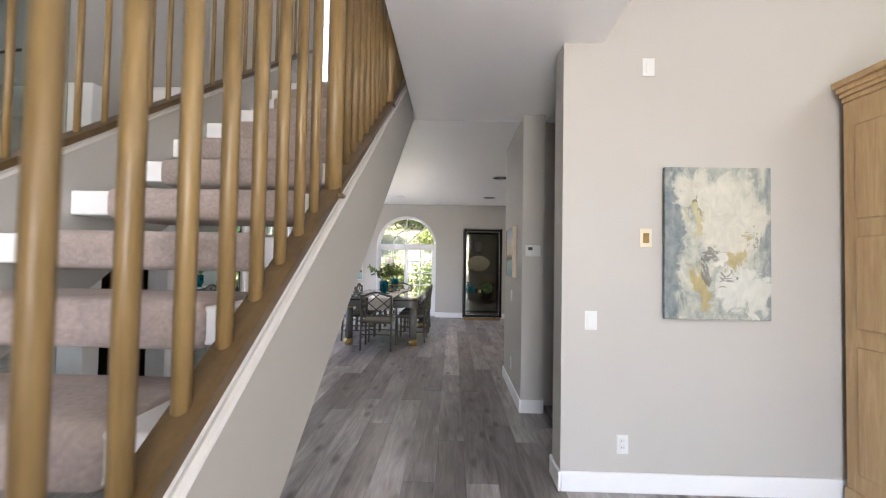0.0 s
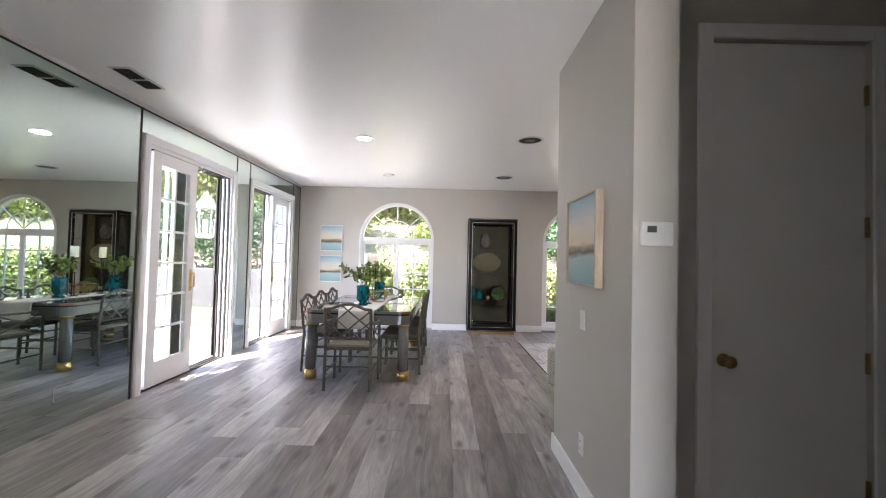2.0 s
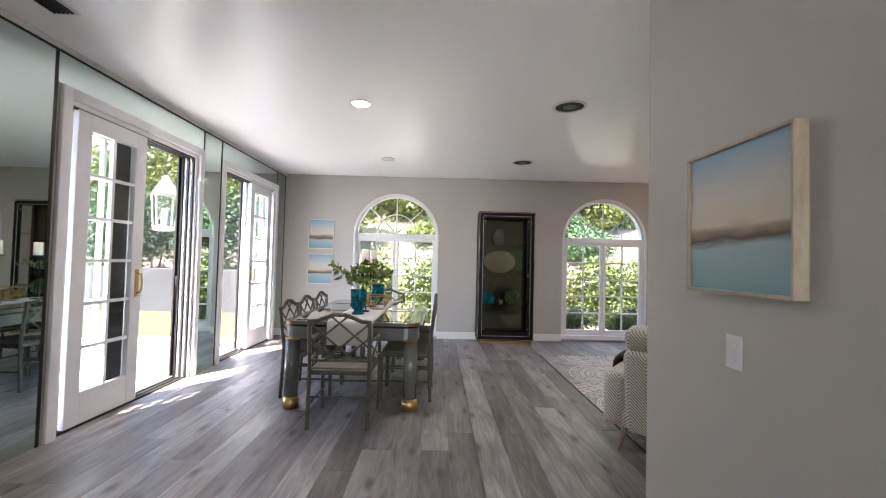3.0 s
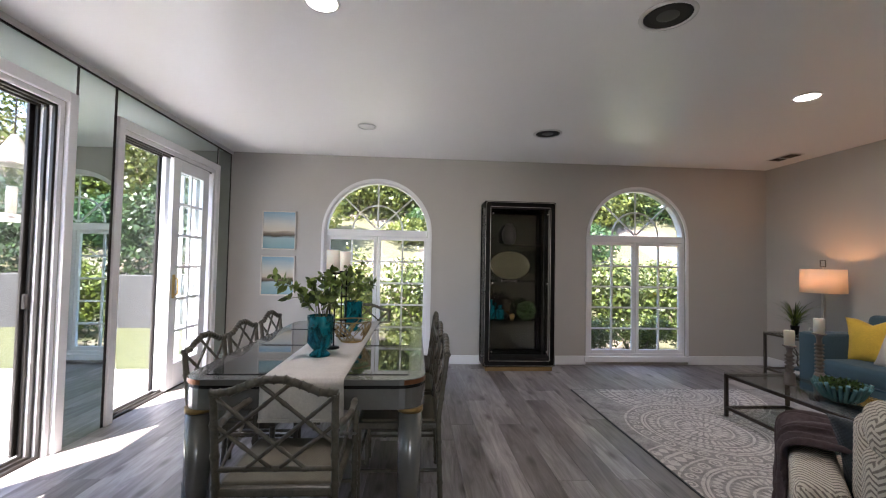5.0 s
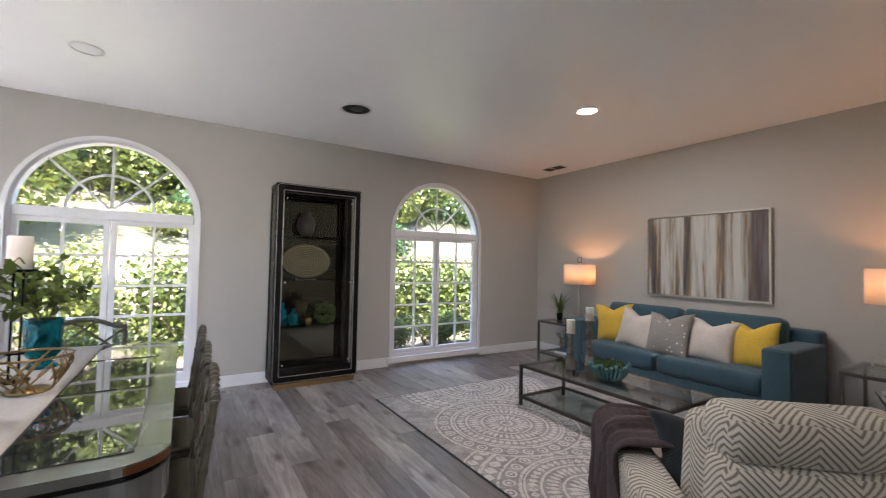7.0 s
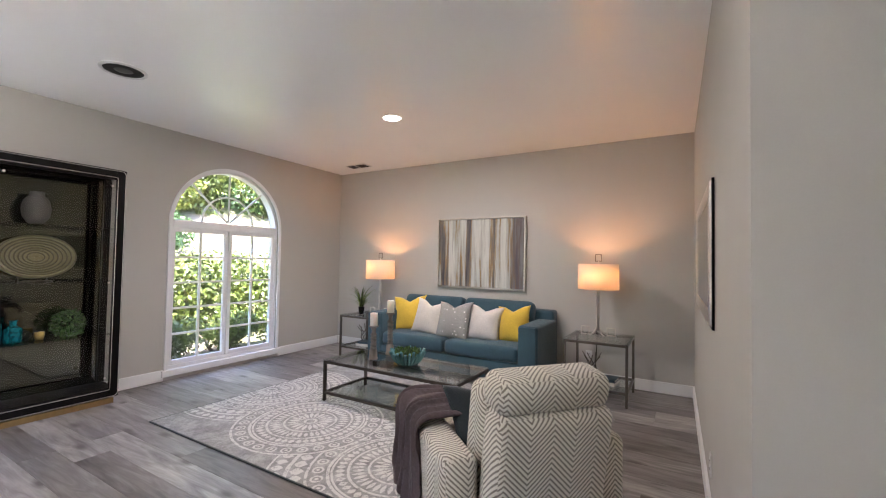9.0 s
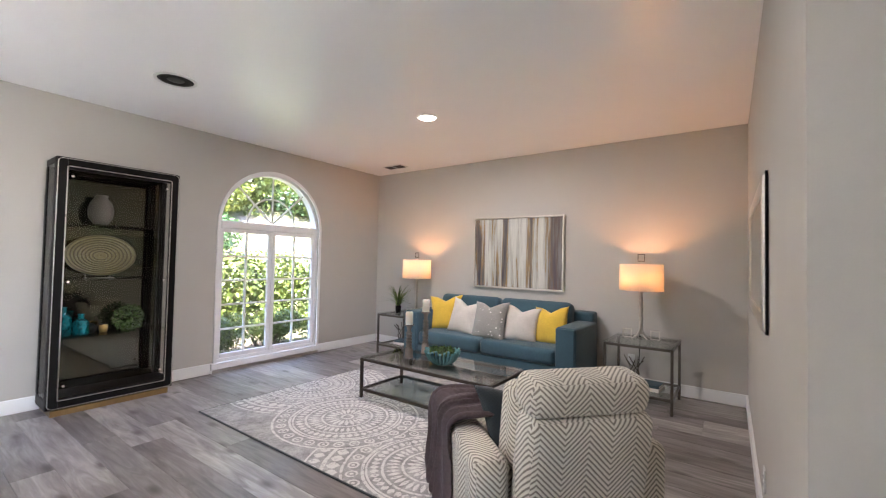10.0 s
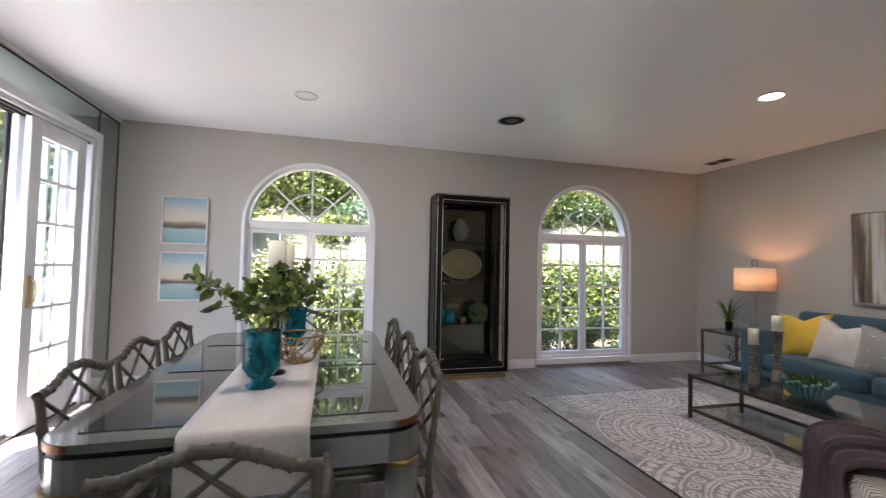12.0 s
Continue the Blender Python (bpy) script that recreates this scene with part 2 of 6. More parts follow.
def prism(bm, outline, axis, lo, hi):
    """An outline in the plane across the axis, drawn out from lo to hi."""
    def at(p, v):
        return {"x": (v, p[0], p[1]), "y": (p[0], v, p[1]), "z": (p[0], p[1], v)}[axis]
    a, b = [bm.verts.new(at(p, lo)) for p in outline], [bm.verts.new(at(p, hi)) for p in outline]
    bm.faces.new(a)
    bm.faces.new(b[::-1])
    n = len(outline)
    for i in range(n):
        bm.faces.new((a[i], b[i], b[(i + 1) % n], a[(i + 1) % n]))
    return bm


def cushion(bm, w, d, h, m=None, puff=0.35, n=12, dent=0.0, crease=0.06):
    """A soft pad: a rounded slab w wide, d deep, h thick, fuller in the middle."""
    m = m or Matrix()
    grid = {}
    for s in (1, -1):
        for i in range(n + 1):
            for j in range(n + 1):
                u, v = 2 * i / n - 1, 2 * j / n - 1
                e = max(0.0, (1 - abs(u) ** 3.5)) ** 0.5 * max(0.0, (1 - abs(v) ** 3.5)) ** 0.5
                edge = i in (0, n) or j in (0, n)
                pull = 1 - crease * (1 - abs(u) ** 2) * abs(v) ** 6 - crease * (1 - abs(v) ** 2) * abs(u) ** 6
                z = s * h / 2 * ((1 - puff) * e ** 0.5 + puff * e) 
                key = (i, j, 0 if edge else s)
                if key not in grid:
                    grid[key] = bm.verts.new(m @ Vector((u * w / 2 * pull, v * d / 2 * pull - dent * d * max(0.0, v) ** 4 * max(0.0, 1 - 2.2 * abs(u)), 0 if edge else z)))
    for s in (1, -1):
        for i in range(n):
            for j in range(n):
                f = [grid[(a, b, 0 if a in (0, n) or b in (0, n) else s)] for a, b in ((i, j), (i + 1, j), (i + 1, j + 1), (i, j + 1))]
                bm.faces.new(f if s > 0 else f[::-1]).smooth = True
    return bm


def finish(bm, name, mat, smooth=None):
    bmesh.ops.recalc_face_normals(bm, faces=bm.faces)
    uv = bm.loops.layers.uv.new("UVMap")
    for f in bm.faces:
        n = f.normal
        ax = max(range(3), key=lambda i: abs(n[i]))
        a, b = ((1, 2), (0, 2), (0, 1))[ax]
        for lp in f.loops:
            lp[uv].uv = (lp.vert.co[a], lp.vert.co[b])
    if smooth is not None:
        for f in bm.faces:
            f.smooth = smooth
    me = bpy.data.meshes.new(name)
    bm.to_mesh(me)
    bm.free()
    for one in mat if isinstance(mat, (list, tuple)) else [mat]:
        me.materials.append(one)
    return me


def part(name, bm, mat, parent, label="", smooth=None):
    ob = new(name, finish(bm, name, mat, smooth))
    ob.parent = parent
    return tagged(ob, label) if label else ob


def thing(name, m, label, category, group=""):
    ob = new(name)
    ob.empty_display_size = 0.1
    ob.matrix_basis = m
    return tagged(ob, label, category, group)


def setting(name, bm, mat, label, category):
    return tagged(new(name, finish(bm, name, mat)), label, category, kind="structure")


def solid(name, bm, mat, label, category, group="", smooth=None):
    return tagged(new(name, finish(bm, name, mat, smooth)), label, category, group)


def B():
    return bmesh.new()

# ---- the rooms ----
X0, X1, Y1, H = -2.43, 4.94, 10.1, 2.74
TALL = 5.4
SPRING, ARCH_R, SILL = 1.72, 0.70, 0.10
W1X, W2X = -0.515, 3.055


def arch(cx, r, z0, n=24):
    """Points of a half circle from its right end to its left end."""
    return [(cx + r * math.cos(math.pi * k / n), z0 + r * math.sin(math.pi * k / n)) for k in range(n + 1)]


def slab(name, lo, hi, mat, label, category, bevel=0.0):
    return setting(name, box(B(), lo, hi, bevel), mat, label, category)


# floor bed, with the planks laid on it at the end of the file
floor = slab("floor", (X0 - 0.25, -3.2, -0.2), (5.14, Y1 + 0.2, -0.012), FLOOR, "grey-brown wood-look plank floor", "floor")

# north wall with two arched openings
bm = B()
a, b = Y1, Y1 + 0.2
prism(bm, [(X0 - 0.2, -0.2), (W1X - ARCH_R, -0.2), (W1X - ARCH_R, H + 0.05), (X0 - 0.2, H + 0.05)], "y", a, b)
prism(bm, [(W1X + ARCH_R, -0.2), (W2X - ARCH_R, -0.2), (W2X - ARCH_R, H + 0.05), (W1X + ARCH_R, H + 0.05)], "y", a, b)
prism(bm, [(W2X + ARCH_R, -0.2), (X1 + 0.2, -0.2), (X1 + 0.2, H + 0.05), (W2X + ARCH_R, H + 0.05)], "y", a, b)
for cx in (W1X, W2X):
    prism(bm, [(cx - ARCH_R, -0.2), (cx + ARCH_R, -0.2), (cx + ARCH_R, SILL), (cx - ARCH_R, SILL)], "y", a, b)
    prism(bm, arch(cx, ARCH_R, SPRING) + [(cx - ARCH_R, H + 0.05), (cx + ARCH_R, H + 0.05)], "y", a, b)
setting("wall_north", bm, WALL, "greige painted wall with two arched window openings", "wall")
slab("wall_east", (X1, 4.9, -0.2), (X1 + 0.2, Y1, H + 0.05), WALL, "greige painted wall behind the blue sofa", "wall")

# hall wall, living room's south wall, closet recess
setting("wall_hall", prism(B(), [(1.25, 3.872), (1.445, 3.872), (1.445, 5.088), (1.25, 5.085)], "z", -0.2, H), WALL, "greige painted hall wall with a small picture", "wall")
setting("wall_south", prism(B(), [(1.445, 4.95), (X1, 4.95), (X1, 5.135), (1.445, 5.088)], "z", -0.2, H), WALL, "greige painted wall with a framed mirror", "wall")
bm = B()
box(bm, (1.445, 4.08, -0.2), (1.72, 4.2, H))
box(bm, (2.50, 4.08, -0.2), (3.6, 4.2, H))
box(bm, (1.72, 4.08, 2.46), (2.50, 4.2, H))
setting("wall_closet", bm, WALL, "shaded greige wall round the closet door", "wall")
slab("wall_recess_end", (3.6, 2.8, -0.2), (3.75, 4.2, H), WALL, "plain greige wall closing the recess", "wall")
slab("wall_foyer", (1.28, 2.605, -0.2), (5.2, 2.80, TALL), WALL, "tall pale foyer wall with an abstract canvas", "wall")
slab("wall_foyer_east", (5.0, -3.2, -0.2), (5.2, 2.605, TALL), WALL, "plain foyer side wall", "wall")
bm = B()
box(bm, (X0, -3.2, -0.2), (-0.1, -3.0, TALL))
box(bm, (1.9, -3.2, -0.2), (5.2, -3.0, TALL))
box(bm, (-0.1, -3.2, 2.9), (1.9, -3.0, TALL))
setting("wall_entry", bm, WALL, "plain entry wall with a glazed doorway", "wall")
slab("ground_entry", (-3, -9, -0.25), (6, -3.2, -0.02), CONCRETE, "pale concrete entry path", "pavement")

# ceilings: living and dining room, hall soffit, tall foyer and stairwell
bm = B()
box(bm, (X0 - 0.2, 4.05, H), (5.14, Y1 + 0.2, 3.05))
box(bm, (0.225, -3.0, H), (1.52, 4.05, 3.05), 0.012)
box(bm, (1.52, 2.80, H), (5.14, 4.05, 3.05))
box(bm, (-0.95, 3.9, H), (0.225, 4.05, 3.05))
box(bm, (X0 - 0.2, -3.2, TALL), (5.2, 7.0, TALL + 0.15))
setting("ceiling", bm, CEIL, "smooth off-white painted ceiling", "ceiling")

# upstairs walls round the stair head
bm = B()
box(bm, (X0, 5.0, 3.05), (-1.06, 5.15, TALL))
box(bm, (-0.72, 5.0, 3.05), (1.52, 5.15, TALL))
box(bm, (1.52, 2.8, 3.05), (1.67, 5.15, TALL))
setting("wall_upstairs", bm, WALL, "greige walls of the upstairs landing", "wall")

# west wall with two wide sliding-door openings
D1, D2, HEAD = (5.99, 7.57), (8.12, 9.69), 2.40
bm = B()
xa, xb = X0 - 0.2, X0
for y0, y1 in ((-3.2, 3.35), (4.12, D1[0]), (D1[1], D2[0]), (D2[1], Y1)):
    box(bm, (xa, y0, -0.2), (xb, y1, H + 0.04))
for y0, y1 in (D1, D2):
    box(bm, (xa, y0, HEAD), (xb, y1, H + 0.04))
    box(bm, (xa, y0, -0.2), (xb, y1, -0.02))
box(bm, (xa, 3.35, 0.62), (xb, 4.12, 0.86))
box(bm, (xa, 3.35, 1.36), (xb, 4.12, H + 0.04))
box(bm, (xa, 3.35, -0.2), (xb, 4.12, 0.0))
setting("wall_west", bm, WALL, "mirrored garden-side wall with sliding doors", "wall")
slab("wall_upper_west", (X0 - 0.2, -3.2, 2.78), (X0, 5.15, TALL), WALL, "plain upper wall over the stair", "wall")

# baseboards
BH = 0.12


def board(lo, hi):
    return setting("baseboard", box(B(), lo, hi, 0.006), TRIM, "white painted baseboard", "baseboard")


t = 0.016
board((X0, Y1 - t, 0), (W1X - ARCH_R - 0.026, Y1, BH))
board((W1X + ARCH_R + 0.026, Y1 - t, 0), (W2X - ARCH_R - 0.026, Y1, BH))
board((W2X + ARCH_R + 0.026, Y1 - t, 0), (X1 - t, Y1, BH))
board((X1 - t, 5.125 + t, 0), (X1, Y1 - t, BH))
setting("baseboard", prism(B(), [(1.25, 5.085), (X1, 5.135), (X1, 5.135 + t), (1.25, 5.085 + t)], "z", 0, BH), TRIM, "white painted baseboard", "baseboard")
board((1.25 - t, 3.872 - t, 0), (1.25, 5.085 + t, BH))
board((1.25, 3.872 - t, 0), (1.445, 3.872, BH))
board((1.445, 3.872, 0), (1.445 + t, 4.08, BH))
board((1.28, 2.605 - t, 0), (5.0, 2.605, BH))
board((1.28 - t, 2.605 - t, 0), (1.28, 2.80 + t, BH))
board((1.28, 2.80, 0), (3.6, 2.80 + t, BH))


def arch_window(name, cx, label):
    """A tall casement pair under a fanlight, with its white casing."""
    w = tagged(new(name), label, "window", kind="structure")
    w.matrix_basis = pose(cx, Y1, 0)
    r = ARCH_R
    bm = B()
    out = arch(0, r + 0.024, SPRING) + [(-r - 0.024, SILL - 0.055), (r + 0.024, SILL - 0.055)]
    inn = arch(0, r - 0.012, SPRING) + [(-r + 0.012, SILL + 0.0), (r - 0.012, SILL + 0.0)]
    for k in range(len(out)):
        q = (k + 1) % len(out)
        loop = [out[k], out[q], inn[q], inn[k]]
        f, g = [bm.verts.new((x, -0.022, z)) for x, z in loop], [bm.verts.new((x, 0.0, z)) for x, z in loop]
        bm.faces.new(f)
        bm.faces.new((f[0], f[1], g[1], g[0]))
        bm.faces.new((f[3], f[2], g[2], g[3]))
    bmesh.ops.remove_doubles(bm, verts=bm.verts, dist=0.0005)
    part("casing", bm, FRAMEWHITE, w)
    bm = B()
    o2, i2 = arch(0, r - 0.002, SPRING) + [(-r + 0.002, SILL), (r - 0.002, SILL)], arch(0, r - 0.032, SPRING) + [(-r + 0.032, SILL + 0.045), (r - 0.032, SILL + 0.045)]
    for k in range(len(o2)):
        q = (k + 1) % len(o2)
        loop = [o2[k], o2[q], i2[q], i2[k]]
        f, g = [bm.verts.new((x, 0.03, z)) for x, z in loop], [bm.verts.new((x, 0.14, z)) for x, z in loop]
        bm.faces.new(f)
        bm.faces.new(g[::-1])
        bm.faces.new((f[3], f[2], g[2], g[3]))
    box(bm, (-r + 0.04, 0.02, SPRING - 0.045), (r - 0.04, 0.13, SPRING + 0.045), 0.008)
    part("window_frame", bm, FRAMEWHITE, w)
    part("window_sill", box(B(), (-r - 0.05, -0.035, SILL - 0.06), (r + 0.05, 0.02, SILL + 0.012), 0.006), FRAMEWHITE, w)
    for s in (-1, 1):
        lo, hi = (-r + 0.032, -0.004) if s < 0 else (0.004, r - 0.032)
        sash = B()
        z0, z1 = SILL + 0.045, SPRING - 0.045
        box(sash, (lo, 0.045, z0), (lo + 0.045, 0.085, z1), 0.004)
        box(sash, (hi - 0.045, 0.045, z0), (hi, 0.085, z1), 0.004)
        box(sash, (lo + 0.045, 0.045, z0), (hi - 0.045, 0.085, z0 + 0.05), 0.004)
        box(sash, (lo + 0.045, 0.045, z1 - 0.045), (hi - 0.045, 0.085, z1), 0.004)
        sa = part("casement", sash, FRAMEWHITE, w)
        cxm, rows = (lo + hi) / 2, 5
        mb = box(B(), (cxm - 0.011, 0.052, z0 + 0.05), (cxm + 0.011, 0.078, z1 - 0.045))
        part("muntin", mb, FRAMEWHITE, sa)
        for k in range(1, rows):
            z = z0 + 0.05 + (z1 - z0 - 0.095) * k / rows
            part("muntin", box(B(), (lo + 0.045, 0.0545, z - 0.011), (hi - 0.045, 0.0755, z + 0.011)), FRAMEWHITE, sa)
        for k in range(rows):
            za, zb = (z0 + 0.05 + (z1 - z0 - 0.095) * q / rows for q in (k, k + 1))
            for xa2, xb2 in ((lo + 0.045, cxm), (cxm, hi - 0.045)):
                p = part("pane", box(B(), (xa2 + 0.008, 0.063, za + 0.008), (xb2 - 0.008, 0.067, zb - 0.008)), GLASS, sa)
                p.visible_shadow = False
    fan = B()
    zc = SPRING + 0.045
    for ang in (45, 90, 135):
        c, s = math.cos(radians(ang)), math.sin(radians(ang))
        tube(fan, [(0.02 * c, 0.065, zc + 0.02 * s), ((r - 0.06) * c, 0.065, zc + (r - 0.09) * s)], 0.0125, 6)
    tube(fan, [(0.33 * math.cos(math.pi * k / 20), 0.065, zc + 0.33 * math.sin(math.pi * k / 20)) for k in range(21)], 0.0125, 6)
    part("fanlight_bars", fan, FRAMEWHITE, w)
    p = part("pane", prism(B(), arch(0, r - 0.04, SPRING + 0.01), "y", 0.064, 0.067), GLASS, w)
    p.visible_shadow = False
    return w


arch_window("window_1", W1X, "arched white fanlight window looking on the garden")
arch_window("window_2", W2X, "arched white fanlight window looking on the hedge")


def leaf(parent, y0, y1, x, name, label):
    """A glazed door leaf, two panes wide and six high."""
    d = part(name, B(), FRAMEWHITE, parent, label)
    z0, z1, st, th = 0.02, 2.36, 0.125, 0.042
    bm = B()
    box(bm, (x - th / 2, y0, z0), (x + th / 2, y0 + st, z1), 0.004)
    box(bm, (x - th / 2, y1 - st, z0), (x + th / 2, y1, z1), 0.004)
    box(bm, (x - th / 2, y0 + st, z0), (x + th / 2, y1 - st, z0 + 0.24), 0.004)
    box(bm, (x - th / 2, y0 + st, z1 - 0.13), (x + th / 2, y1 - st, z1), 0.004)
    d.data = finish(bm, name, FRAMEWHITE)
    ya, yb, za, zb = y0 + st, y1 - st, z0 + 0.24, z1 - 0.13
    ym = (ya + yb) / 2
    part("muntin", box(B(), (x - 0.016, ym - 0.014, za), (x + 0.016, ym + 0.014, zb)), FRAMEWHITE, d)
    for k in range(1, 6):
        z = za + (zb - za) * k / 6
        part("muntin", box(B(), (x - 0.013, ya, z - 0.012), (x + 0.013, yb, z + 0.012)), FRAMEWHITE, d)
    for k in range(6):
        u, v = za + (zb - za) * k / 6, za + (zb - za) * (k + 1) / 6
        for q, w in ((ya, ym), (ym, yb)):
            p = part("pane", box(B(), (x - 0.002, q + 0.012, u + 0.012), (x + 0.002, w - 0.012, v - 0.012)), GLASS, d)
            p.visible_shadow = False
    return d


def sliding_door(name, y0, y1, front, label):
    """front: +1 when the inner leaf stands at the north end, else -1."""
    d = tagged(new(name), label, "sliding door", kind="structure")
    bm = B()
    cw = 0.075
    xa = X0
    box(bm, (xa, y0 - cw, 0.0), (xa + 0.03, y0, HEAD + cw), 0.006)
    box(bm, (xa, y1, 0.0), (xa + 0.03, y1 + cw, HEAD + cw), 0.006)
    box(bm, (xa, y0, HEAD), (xa + 0.03, y1, HEAD + cw), 0.006)
    part("casing", bm, FRAMEWHITE, d)
    bm = B()
    box(bm, (xa - 0.19, y0, 0.0), (xa - 0.002, y0 + 0.035, HEAD))
    box(bm, (xa - 0.19, y1 - 0.035, 0.0), (xa - 0.002, y1, HEAD))
    box(bm, (xa - 0.19, y0 + 0.035, HEAD - 0.035), (xa - 0.002, y1 - 0.035, HEAD))
    part("jamb", bm, FRAMEWHITE, d)
    bm = B()
    for dx in (0.02, 0.075, 0.13):
        box(bm, (xa - dx - 0.02, y0 + 0.035, -0.005), (xa - dx, y1 - 0.035, 0.018))
        box(bm, (xa - dx - 0.02, y0 + 0.035, HEAD - 0.05), (xa - dx, y1 - 0.035, HEAD - 0.035))
        e = y0 + 0.035 if front > 0 else y1 - 0.055
        box(bm, (xa - dx - 0.02, e, 0.018), (xa - dx, e + 0.02, HEAD - 0.05))
    part("track", bm, DARKMETAL, d, "dark bronze track")
    mid = (y0 + y1) / 2
    inner = (mid - 0.02, y1 - 0.10) if front > 0 else (y0 + 0.10, mid + 0.02)
    lf = leaf(d, *inner, xa - 0.035, "door_leaf", "white glazed leaf slid aside")
    leaf(d, *inner, xa - 0.115, "door_leaf", "second glazed leaf behind the first")
    hy = inner[0] + 0.06 if front > 0 else inner[1] - 0.06
    bm = box(B(), (xa - 0.013, hy - 0.022, 0.93), (xa - 0.006, hy + 0.022, 1.17), 0.003)
    tube(bm, [(xa - 0.01, hy, 0.96), (xa + 0.03, hy, 0.975), (xa + 0.035, hy, 1.05), (xa + 0.03, hy, 1.125), (xa - 0.01, hy, 1.14)], 0.009, 8)
    part("handle", bm, BRASS, lf, "polished brass pull")
    # screen frame at the open side
    s0, s1 = (y0 + 0.04, mid - 0.0) if front > 0 else (mid + 0.0, y1 - 0.04)
    bm = B()
    e = s0 if front > 0 else s1 - 0.045
    box(bm, (xa - 0.175, e, 0.02), (xa - 0.155, e + 0.045, HEAD - 0.04), 0.003)
    box(bm, (xa - 0.15, e + 0.005, 0.98), (xa - 0.13, e + 0.04, 1.08), 0.004)
    q = s1 - 0.03 if front > 0 else s0 - 0.06
    box(bm, (xa - 0.175, q, 0.02), (xa - 0.155, q + 0.09, HEAD - 0.04), 0.003)
    # added dark strip: stands for the second leaf's white stile in backlit shade
    if front < 0:
        box(bm, (xa - 0.085, mid - 0.27, 0.02), (xa - 0.067, mid - 0.10, HEAD - 0.05), 0.003)
    part("screen_stile", bm, DARKMETAL, d, "dark stiles, the bronze screen frame with latch among them")
    mesh = part("screen_mesh", box(B(), (xa - 0.167, s0 + 0.03, 0.03), (xa - 0.165, s1 - 0.03, HEAD - 0.045)), SCREEN, d, "fine grey insect screen")
    mesh.visible_shadow = False
    return d


sliding_door("door_1", *D1, -1, "white sliding glazed doors standing half open")
sliding_door("door_2", *D2, 1, "white sliding glazed doors open on the patio")

# mirror panels on the west wall, with dark seams and a white head strip


def mirror_panel(y0, y1, z0, z1):
    p = setting("mirror_panel", box(B(), (X0, y0, z0), (X0 + 0.006, y1, z1)), MIRROR, "large wall mirror sheet with greenish tint", "mirror")
    return p


for y0, y1, z0, z1 in ((0.2, 3.18, 0.0, 3.75), (4.31, 5.865, 0.0, 2.69), (5.89, D1[1] + 0.076, HEAD + 0.078, 2.69), (D1[1] + 0.095, D2[0] - 0.10, 0.0, 2.69), (D2[0] - 0.076, 9.72, HEAD + 0.078, 2.69), (D2[1] + 0.078, 10.08, 0.0, 2.69)):
    mirror_panel(y0, y1, z0, z1)
bm = B()
for y0, y1, z0 in ((5.866, 5.889, 0.0), (D1[1] + 0.077, D1[1] + 0.094, 0.0), (D2[0] - 0.099, D2[0] - 0.077, 0.0), (9.721, 9.735, HEAD + 0.078), (10.081, 10.098, 0.0)):
    box(bm, (X0, y0, z0), (X0 + 0.009, y1, 2.69))
box(bm, (X0, 4.31, 2.69), (X0 + 0.012, 10.09, 2.702))
setting("trim_mirror", bm, DARKMETAL, "dark seams between mirror sheets", "trim")
setting("trim_mirror_head", box(B(), (X0, 4.31, 2.703), (X0 + 0.03, 10.1, H), 0.004), TRIM, "white strip over the mirrors", "trim")
bm = box(B(), (X0 + 0.006, 5.13, 0.21), (X0 + 0.012, 5.205, 0.325), 0.002)
o = solid("mirror_outlet", bm, MIRROR, "mirrored outlet plate on the wall mirror", "outlet")

# closet door in the recess
d = tagged(new("door_3"), "closed off-white flush door with brass knob", "door", kind="structure")
part("door_panel", box(B(), (1.725, 4.105, 0.01), (2.495, 4.145, 2.455), 0.003), TRIM, d)
bm = B()
box(bm, (1.65, 4.062, 0.0), (1.72, 4.08, 2.53), 0.004)
box(bm, (2.50, 4.062, 0.0), (2.57, 4.08, 2.53), 0.004)
box(bm, (1.72, 4.062, 2.46), (2.50, 4.08, 2.53), 0.004)
part("casing", bm, TRIM, d)
bm = lathe(B(), [(0.032, 0), (0.032, 0.006), (0.012, 0.01), (0.012, 0.03), (0.026, 0.04), (0.03, 0.055), (0.022, 0.068), (0.0, 0.07)], 20)
bm.transform(pose(1.80, 4.104, 0.89, 90))
part("knob", bm, GOLDLEAF, d, "aged brass knob", True)
for z in (0.28, 0.89, 1.55, 2.2):
    part("hinge", box(B(), (2.485, 4.09, z - 0.05), (2.505, 4.106, z + 0.05), 0.003), GOLDLEAF, d)

# ---- foyer, stair and hall ----
SL, RUN, RISE = 0.65, 0.2748, 0.18


